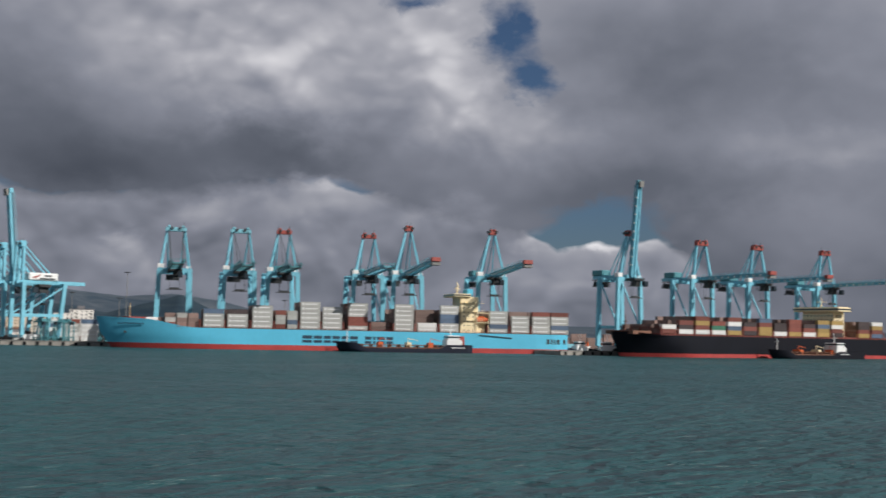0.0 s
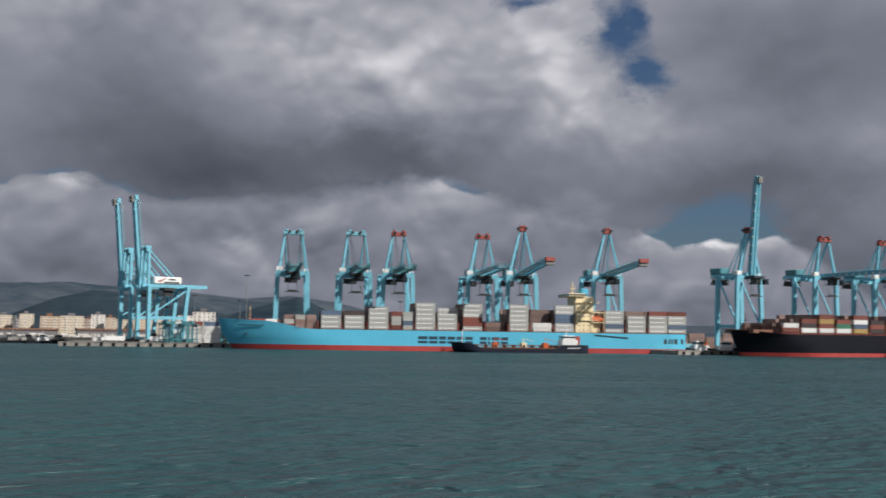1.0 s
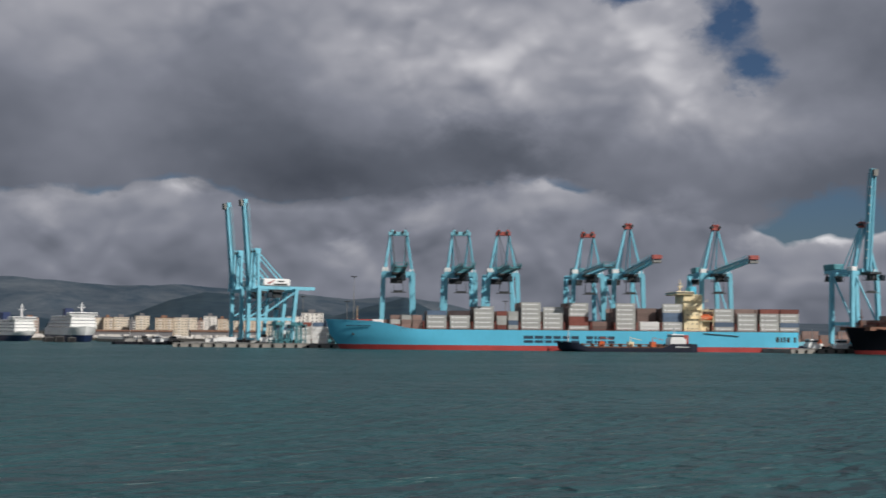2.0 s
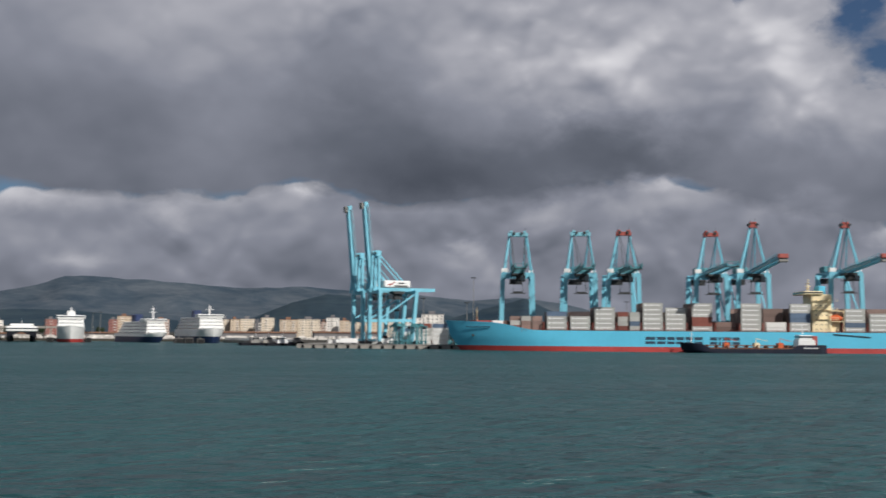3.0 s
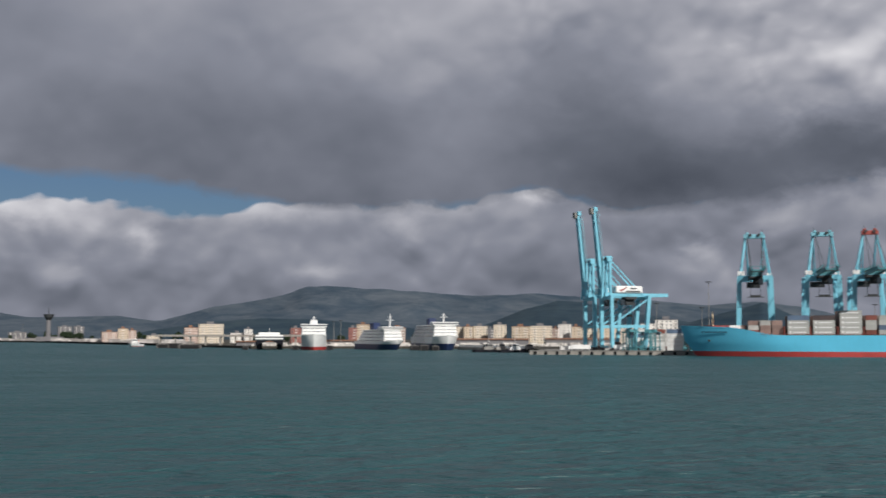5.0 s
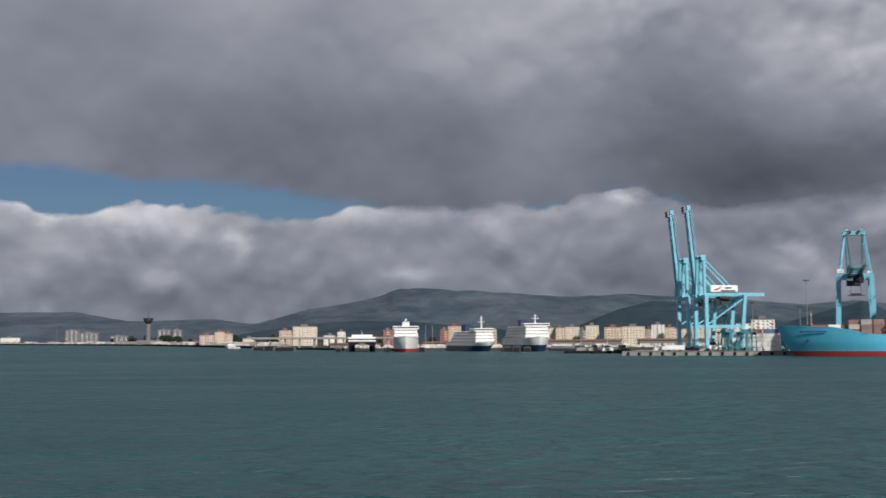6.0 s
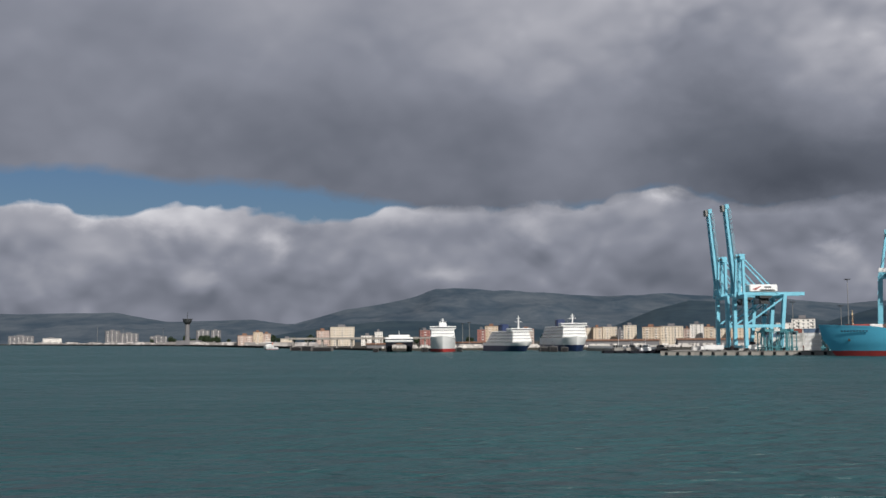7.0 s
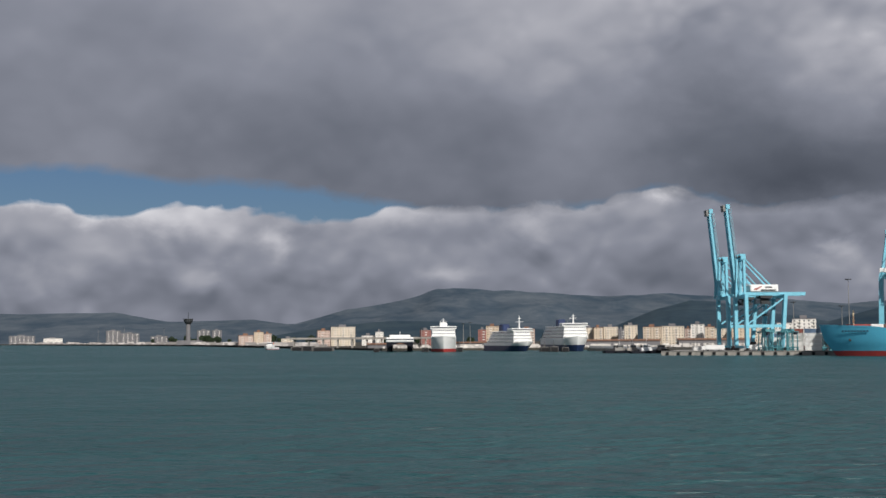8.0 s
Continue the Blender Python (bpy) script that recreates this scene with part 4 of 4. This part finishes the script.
tagged(part("yard_containers", bm_, STACKED, place=quay(0, 0, QUAY_Z)), "long rows of stacked containers in the yard", "containers", kind="stuff")


def build_truck(place, body, label):
    t = thing("terminal_truck", place, label, "truck", "vehicles on the quay")
    bm = bmesh.new()
    box(bm, 0, 2.2, -1.2, 1.2, .8, 3.1)
    bevel(bm, .2)
    part("cab", bm, WHITE, t)
    part("trailer", made(box, 2.5, 14.5, -1.2, 1.2, 1.1, 3.9), body, t)
    for x in (1.1, 4, 11, 12.6):
        part("wheel_pair", made(tube, (x, -1.25, .5), (x, 1.25, .5), .5, None, 10), RUBBER, t)


for s_, n_, m_ in ((-101, 748, WHITE), (-75, 754, WHITE), (284, 756, CYAN_OLD), (268, 740, WHITE), (272, 746, BOX["grey"])):
    build_truck(quay(s_, n_, QUAY_Z, 3 * (s_ % 3)), m_, "terminal truck with a box trailer on the quay")


def build_tug(place, hull_mat, label, house_mat=None, boot_mat=None):
    t = thing("tugboat", place, label, "tugboat", "harbour tugs")
    build_hull(t, (0, 30, 10, 2.0, 9, .35), lambda x: 2.6 + max(0, (9 - x) / 9) * 1.8, 2.6, .4, hull_mat, boot_mat or HULL_RED, RUST, "painted tug hull", "")
    bm = bmesh.new()
    box(bm, 8, 19, -3.4, 3.4, 1.7, 5.6)
    box(bm, 9.5, 15.5, -2.6, 2.6, 5.6, 8.6)
    bevel(bm, .25)
    h = part("wheelhouse", bm, house_mat or WHITE, t, "low wheelhouse")
    part("window", made(box, 9.4, 15.6, -2.7, 2.7, 6.7, 7.8), GLASS, h)
    bm = bmesh.new()
    tube(bm, (13, 0, 8.6), (13, 0, 15), .2, .1)
    box(bm, 12.8, 13.2, -1.5, 1.5, 12, 12.2)
    part("mast", bm, WHITE, t)
    for y in (-1.8, 1.8):
        part("funnel", made(tube, (18, y, 5.4), (18, y, 8.4), .6, .5), ORANGE if house_mat is None else DARK, t)


build_tug(quay(275, 717, 0, 12), HULL_NAVY, "navy tug with white wheelhouse between the two ships")
build_tug(quay(285, 699, 0, -8), HULL_BLACK, "dark tug with red boot topping near the black ship's bow")
for x_, y_, r_, m_ in ((141, 852, 190, PAVING), (150, 843, 172, CONCRETE), (158, 833, 186, WHITE), (161, 821, 100, PAVING)):
    build_tug(pose(x_, y_, 0, 0, 0, r_) @ Matrix.Scale(.72, 4), HULL_BLACK, "small dark tug moored beside the mole", m_, HULL_BLACK)

build_tug(pose(-205, 1315, 0, 0, 0, 80), WHITE, "small white harbour passenger boat with a low cabin")


DOLPHIN = paint("dolphin_concrete", (.11, .105, .10), .9, grain=.25, size=.3, streak=.5, dirt=(.04, .04, .04), spec=.2)


def build_pontoon(x, y, w, d, h, turn):
    p = thing("pontoon", pose(x, y, 0, 0, 0, turn), "dark concrete mooring dolphin with a fender and lamp post", "dolphin", "mooring dolphins at the berths")
    bm = bmesh.new()
    box(bm, -w / 2, w / 2, -d / 2, d / 2, -2, h)
    bevel(bm, .3)
    part("block", bm, DOLPHIN, p)
    part("fender", made(box, -w * .4, w * .4, -d / 2 - .6, -d / 2 - .02, -.5, h - .6), RUBBER, p)
    part("post", made(tube, (0, 0, h), (0, 0, h + 5), .2, .12), PAVING, p)


for x_, y_, w_, h_ in ((92, 948, 7, 4.5), (101, 946, 6, 4.0), (86, 966, 8, 4.0), (-16, 997, 5, 4), (14, 997, 5, 4), (-60, 1012, 5, 3.5), (-118, 1107, 22, 4), (-136, 1142, 14, 5), (-150, 1172, 16, 4)):
    build_pontoon(x_, y_, w_, 6, h_, 8)
for x_, y_, h_ in ((20, 1142, 24), (27, 1148, 25), (-23, 1190, 20), (-780, 2560, 40), (-690, 2450, 36), (-560, 2270, 32)):
    build_light_mast(x_, y_, h_)

# low breakwater between the quay and the ferry berths
bm_ = bmesh.new()
prism(bm_, [(128, 1012), (163, 851), (168, 853), (134, 1015)], -3, 2.4)
bw = tagged(part("pier", bm_, CONCRETE), "low concrete mole with a pale parapet", "pier", kind="structure")
bm_ = bmesh.new()
prism(bm_, [(129.6, 1012.4), (164.6, 852), (165.6, 852.4), (131, 1013)], 2.404, 4.4)
part("parapet", bm_, WHITE, bw, "white parapet wall")


# ---- ferries ----
def build_ferry(place, label, length, beam_w, boot, hull_h, decks, hull_mat, mast_h, funnel=None):
    """A ferry lying bow (-x) out: hull, deck houses with window rows, mast and funnel."""
    f = thing("ferry", place, label, "ferry", "ferries at the berths")

    def deck(x):
        u = max(0.0, (16 - x) / 16)
        return hull_h + 1.6 * u * u

    build_hull(f, (0, length, beam_w, 5.5, 26, .55), deck, hull_h, boot, WHITE, hull_mat, WHITE, "", "coloured lower hull")
    z = hull_h - .9
    x0 = 9.0
    hw = beam_w / 2
    for k in range(decks):
        bm = bmesh.new()
        box(bm, x0, length - 6 - k * 3, -hw + .3 + .35 * k, hw - .3 - .35 * k, z, z + 2.75)
        bevel(bm, .3)
        d = part("deckhouse", bm, WHITE, f, "white deck with a dark window row")
        bm = bmesh.new()
        y = -hw + 1.3 + .35 * k
        while y < hw - 1.6:
            box(bm, x0 - .05, x0 + .2, y, y + 1.0, z + 1.2, z + 2.0)
            y += 1.7
        x = x0 + 2
        while x < length - 10 - k * 3:
            for sy in (-1, 1):
                ys = sy * (hw - .3 - .35 * k)
                box(bm, x, x + 1.3, min(ys, ys + sy * .05), max(ys, ys + sy * .05), z + 1.1, z + 2.0)
            x += 2.2
        tagged(part("windows", bm, GLASS, d), kind="stuff")
        z += 2.754
        x0 += .6
    bm = bmesh.new()
    box(bm, x0 - 1.2, x0 + 9, -hw - .6, hw + .6, z, z + 2.6)
    bevel(bm, .35)
    part("bridge", bm, WHITE, f)
    part("bridge_window", made(box, x0 - 1.3, x0 + 9.1, -hw - .5, hw + .5, z + 1.0, z + 1.9), GLASS, f)
    bm = bmesh.new()
    tube(bm, (x0 + 5, 0, z + 2.6), (x0 + 5, 0, z + 2.6 + mast_h), .7, .3)
    box(bm, x0 + 4.7, x0 + 5.3, -3.2, 3.2, z + 2.6 + mast_h * .5, z + 3.0 + mast_h * .5)
    box(bm, x0 + 4.4, x0 + 5.6, -1.5, 1.5, z + 2.6 + mast_h * .75, z + 3.0 + mast_h * .75)
    part("mast", bm, WHITE, f)
    bm = bmesh.new()
    box(bm, length * .6, length * .6 + 9, -3.5, 3.5, z, z + 6.5)
    bevel(bm, .8)
    part("funnel", bm, funnel or hull_mat, f)
    return f


build_ferry(pose(114, 959, 0, 0, 0, 98), "white ferry with a dark blue wave along the hull", 95, 22, 5.6, 11.5, 4, HULL_NAVY, 8)
build_ferry(pose(73, 985, 0, 0, 0, 112), "white passenger ferry with a blue bow and layered decks", 72, 19, 5.0, 7.6, 4, HULL_NAVY, 11)
build_ferry(pose(0, 983, 0, 0, 0, 90), "white car ferry with a red-brown waterline seen from its bow", 110, 22, 2.8, 12.5, 3, HULL_RED, 7, WHITE)


def build_catamaran(place):
    f = thing("fast_ferry", place, "white fast catamaran ferry with a black underside", "ferry", "ferries at the berths")
    for sy in (-1, 1):
        bm = bmesh.new()
        shell(bm, (0, 70, 5, 6, 20, .3), [-1.5, 1, 3, None], lambda x: 5.4, 5.4)
        bmesh.ops.translate(bm, verts=bm.verts, vec=(0, sy * 9.2, 0))
        part("hull", bm, HULL_BLACK, f)
    bm = bmesh.new()
    for y0, y1, za, zb in ((-12, 0, 3.2, 8.4), (0, 12, 8.4, 3.2)):
        v = [bm.verts.new(p) for p in ((2, y0, za), (2, y1, zb), (2, y1, 8.6), (2, y0, 8.6), (68, y0, za), (68, y1, zb), (68, y1, 8.6), (68, y0, 8.6))]
        for q in ((0, 1, 2, 3), (4, 7, 6, 5), (0, 4, 5, 1), (0, 3, 7, 4), (1, 5, 6, 2), (3, 2, 6, 7)):
            bm.faces.new([v[i] for i in q])
    part("bow_arch", bm, HULL_BLACK, f, "black arched underside between the hulls")
    bm = bmesh.new()
    box(bm, 1.2, 68, -12.4, 12.4, 8.604, 13.0)
    box(bm, 8, 60, -9.5, 9.5, 13.0, 15.2)
    bevel(bm, .7)
    part("superstructure", bm, WHITE, f)
    part("window", made(box, 1.1, 66, -12.46, 12.46, 10.6, 11.6), GLASS, f)
    bm = bmesh.new()
    tube(bm, (16, 0, 14.6), (16, 0, 19), .3, .15)
    part("mast", bm, WHITE, f)


build_catamaran(pose(-39, 1011, 0, 0, 0, 92))


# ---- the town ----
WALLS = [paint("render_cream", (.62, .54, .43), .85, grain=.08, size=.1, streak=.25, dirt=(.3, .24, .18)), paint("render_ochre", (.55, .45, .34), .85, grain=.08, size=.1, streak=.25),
         paint("render_white", (.74, .71, .66), .85, grain=.06, size=.1, streak=.25, dirt=(.4, .36, .3)), paint("render_rose", (.50, .38, .32), .85, grain=.1, size=.1),
         # the grey is darkened to carry the cloud shadow over the far shore
         paint("render_grey_cloud_dimmed", (.17, .165, .17), .9, grain=.1, size=.1), paint("brick_red", (.28, .12, .10), .85, grain=.12, size=.2)]
ROOF = paint("tile_roof", (.22, .12, .08), .9, grain=.2, size=.5)


def build_block(px, dist, width, height, wall, label, depth=14.0, bands=True):
    """An apartment house: px is metres to the right at 1 m ahead, dist its distance; front towards the harbour."""
    a = math.atan(px)
    x, y = math.sin(a) * dist, math.cos(a) * dist
    b = thing("apartment_building", pose(x, y, QUAY_Z - .4, 0, 0, -math.degrees(a) + 6 * math.sin(dist)), label + " on the harbour front", "building", "harbour-front buildings")
    part("wall", made(box, -width / 2, width / 2, 0, depth, 0, height), WALLS[wall], b)
    bm = bmesh.new()
    box(bm, -width / 2 - .4, width / 2 + .4, -.4, depth + .4, height + .004, height + .6)
    box(bm, -width * .18, width * .12, depth * .3, depth * .7, height + .6, height + 3.4)
    part("roof", bm, ROOF if wall in (1, 3) else WALLS[4], b)
    floors = max(1, int(height / 3.0))
    if bands:
        bal = bmesh.new()
        win = bmesh.new()
        cols = max(2, int(width / 3.6))
        for f in range(floors):
            z = f * height / floors
            for c in range(cols):
                xw = -width / 2 + (c + .5) * width / cols
                box(win, xw - .6, xw + .6, -.03, .1, z + 1.0, z + 2.2)
                if c % 3 == 1:
                    box(bal, xw - 1.5, xw + 1.5, -1.1, -.04, z + .1, z + 1.1)
        tagged(part("windows", win, GLASS, b), kind="stuff")
        tagged(part("balconies", bal, WALLS[2], b), kind="stuff")
    return b


def at(px8):
    return math.tan(math.radians(math.degrees(math.atan((px8 - 784) / 2000))))


for p0, p1, top, dist, wall, lab in [
        (562, 584, 24, 1547, 3, "rose rendered apartment block"), (586, 628, 30, 1559, 0, "cream striped apartment block with many storeys"), (640, 662, 16, 1583, 2, "low white harbour building"),
        (664, 678, 22, 1571, 2, "narrow white building"), (744, 762, 24, 1547, 5, "red brick building"), (845, 858, 24, 1488, 5, "red brick apartment block"), (859, 881, 29, 1499, 1, "brown apartment block"),
        (918, 944, 24, 1476, 3, "rose apartment block"), (1034, 1048, 25, 1440, 0, "cream apartment block"), (1050, 1065, 25, 1428, 1, "ochre apartment block"), (1067, 1092, 26, 1440, 0, "cream apartment block"),
        (1093, 1103, 22, 1416, 4, "grey apartment block"), (1104, 1126, 28, 1428, 0, "cream apartment block"), (1137, 1168, 25, 1404, 1, "ochre apartment block"), (1170, 1208, 26, 1410, 0, "long cream apartment block"),
        (1210, 1220, 22, 1368, 3, "rose apartment block"), (1221, 1242, 28, 1368, 2, "white arched office building"), (1246, 1262, 24, 1345, 1, "ochre apartment block"), (1263, 1290, 22, 1345, 0, "cream apartment block"),
        (1294, 1330, 23, 1333, 1, "ochre apartment block"), (1334, 1370, 24, 1333, 0, "cream apartment block"), (1374, 1400, 25, 1071, 2, "white harbour office block"), (1402, 1440, 29, 1071, 2, "white harbour office block"),
        (423, 448, 18, 1761, 3, "rose apartment block"), (450, 466, 24, 1785, 1, "ochre apartment block"), (467, 480, 21, 1785, 3, "rose apartment block"), (498, 520, 12, 1726, 0, "low cream building"),
        (190, 214, 39, 3030, 4, "grey office block"), (216, 246, 31, 3030, 4, "grey industrial block"), (268, 296, 21, 2870, 4, "low grey industrial shed"), (350, 372, 39, 3030, 4, "grey apartment block"), (376, 392, 39, 3030, 4, "grey apartment block"),
        (20, 60, 26, 3349, 4, "long grey industrial shed"), (80, 110, 18, 3349, 2, "low white shed")]:
    build_block(at((p0 + p1) / 2), dist, (p1 - p0) / 2000 * dist, top * .86, wall, lab)


def build_viaduct():
    v = thing("viaduct", pose(-150, 1202, QUAY_Z - .35, 0, 0, -4), "long pale concrete viaduct on slim piers", "bridge")
    bm = bmesh.new()
    box(bm, -14, 150, 0, 9, 9.0, 10.4)
    box(bm, -14, 150, -.3, 0, 9.6, 11.2)
    part("deck", bm, CONCRETE, v)
    for i in range(11):
        part("pier", made(box, -10 + i * 15.6, -8.6 + i * 15.6, 2, 7, 0, 8.996), CONCRETE, v)


build_viaduct()
for x_, y_, w_, h_, m_ in ((170, 1142, 95, 7.5, 1), (265, 1107, 70, 8, 3), (20, 1172, 50, 6, 2), (-60, 1190, 40, 5, 2)):
    sh = thing("terminal_shed", pose(x_, y_, QUAY_Z - .35, 0, 0, -8), "long low harbour shed with a brown roof", "shed", "harbour sheds")
    part("wall", made(box, -w_ / 2, w_ / 2, 0, 22, 0, h_ - 1.5), WALLS[4], sh)
    bm_ = bmesh.new()
    prism(bm_, [(-w_ / 2 - .5, -1), (w_ / 2 + .5, -1), (w_ / 2 + .5, 23), (-w_ / 2 - .5, 23)], h_ - 1.496, h_)
    part("roof", bm_, ROOF, sh)


def build_tower():
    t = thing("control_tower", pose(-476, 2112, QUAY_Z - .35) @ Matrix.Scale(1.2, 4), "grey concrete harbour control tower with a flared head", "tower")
    part("shaft", made(tube, (0, 0, 0), (0, 0, 34), 3.6, 3.2, 14), WALLS[4], t)
    bm = bmesh.new()
    tube(bm, (0, 0, 32), (0, 0, 36), 3.6, 6.6, 16)
    tube(bm, (0, 0, 36), (0, 0, 39.5), 6.6, 7.2, 16)
    tube(bm, (0, 0, 39.5), (0, 0, 40.6), 7.6, 7.6, 16)
    part("head", bm, DARK, t, "dark glazed head")
    part("mast", made(tube, (0, 0, 40.6), (0, 0, 51), .5, .2), DARK, t)
    part("base", made(box, -16, 20, -8, 10, 0, 7), WALLS[4], t)


build_tower()

# small craft, sheds and vehicles along the far shore
rng = random.Random(11)
bm_ = bmesh.new()
for i in range(420):
    u = rng.random()
    x, y = (-165 - 630 * u, 1376 + 1464 * u) if u < .5 else (-480 - 1340 * (u - .5), 2108 + 1840 * (u - .5))
    y += rng.random() * 70
    w = rng.choice((3, 5, 8, 12, 18))
    h = rng.choice((2, 2.5, 3, 4, 5.5))
    box(bm_, x, x + w, y, y + 4, QUAY_Z - .4, QUAY_Z - .4 + h)
tagged(part("shore_clutter", bm_, paint("shore_mixed", (.62, .58, .55), .7, grain=.15, island=1.45)), "parked vans, boats and huts along the far shore", "clutter", kind="stuff")
bm_ = bmesh.new()
for i in range(330):
    x = -60 + rng.random() * 360
    y = 1082 + rng.random() * 20 - (x - 150) * .14
    w = rng.choice((2, 4, 6))
    box(bm_, x, x + w, y, y + 2.2, QUAY_Z - .4, QUAY_Z - .4 + rng.choice((1.6, 2.2, 3.5)))
tagged(part("berth_clutter", bm_, paint("berth_paint", (.74, .70, .65), .7, grain=.1, island=.9)), "parked cars, vans and fenders behind the ferry berths", "clutter", kind="stuff")
bm_ = bmesh.new()
prism(bm_, [(-165, 1368), (-480, 2100), (-1150, 3020), (-1145, 3024), (-475, 2104), (-160, 1373)], -2, QUAY_Z + .4)
tagged(part("shore_wall", bm_, paint("rubble", (.05, .048, .045), .9, grain=.4, size=.4, spec=.1)), "low dark rubble sea wall along the far shore", "wall", kind="structure")

LEAF = paint("foliage", (.030, .048, .024), .8, grain=.35, size=.4, spec=.2)
BARK = paint("bark", (.10, .075, .05), .9, grain=.3)


def build_tree(place, h, seed):
    t = thing("tree", place, "dark green tree among the harbour buildings", "tree", "trees along the shore")
    r = random.Random(seed)
    bm = bmesh.new()
    tube(bm, (0, 0, 0), (0, 0, h * .5), .4, .22, 6)
    for i in range(5):
        a = i * 1.26
        tube(bm, (0, 0, h * .35), (math.cos(a) * h * .25, math.sin(a) * h * .25, h * .65), .16, .06, 5)
    part("trunk", bm, BARK, t)
    bm = bmesh.new()
    for i in range(420):
        d = Vector((r.gauss(0, 1), r.gauss(0, 1), r.gauss(0, .8))).normalized() * (r.random() ** .4)
        c = Vector((d.x * h * .36, d.y * h * .36, h * .66 + d.z * h * .34)) * (1 + .15 * math.sin(i))
        q = Euler((r.random() * 6, r.random() * 6, r.random() * 6)).to_matrix()
        s = h * .055
        bm.faces.new([bm.verts.new(c + q @ Vector(p) * s) for p in ((-1, -1, 0), (1, -1, 0), (1, 1, .3), (-1, 1, 0))])
    part("crown", bm, LEAF, t)
    return t


tree0 = build_tree(pose(-330, 2190, QUAY_Z - .4), 12, 1)
tree1 = build_tree(pose(-300, 2160, QUAY_Z - .4), 9, 2)
for i in range(70):
    p_ = rng.choice((rng.uniform(-400, -200), rng.uniform(-640, -400), rng.uniform(-200, 150)))
    y_ = 1900 + abs(p_) * .8 + rng.random() * 160 if p_ < -200 else 1535 + rng.random() * 60
    copy_thing(rng.choice((tree0, tree1)), pose(p_, y_, QUAY_Z - .4, 0, 0, rng.random() * 360) @ Matrix.Scale(.8 + .7 * rng.random(), 4))


# ---- what moves: the water drifts past ----
def motions():
    walk(water, [(0.0, pose(0, 0, 0)), (4.0, pose(2.6, -1.2, 0)), (8.0, pose(5.2, -2.4, 0))])


motions()
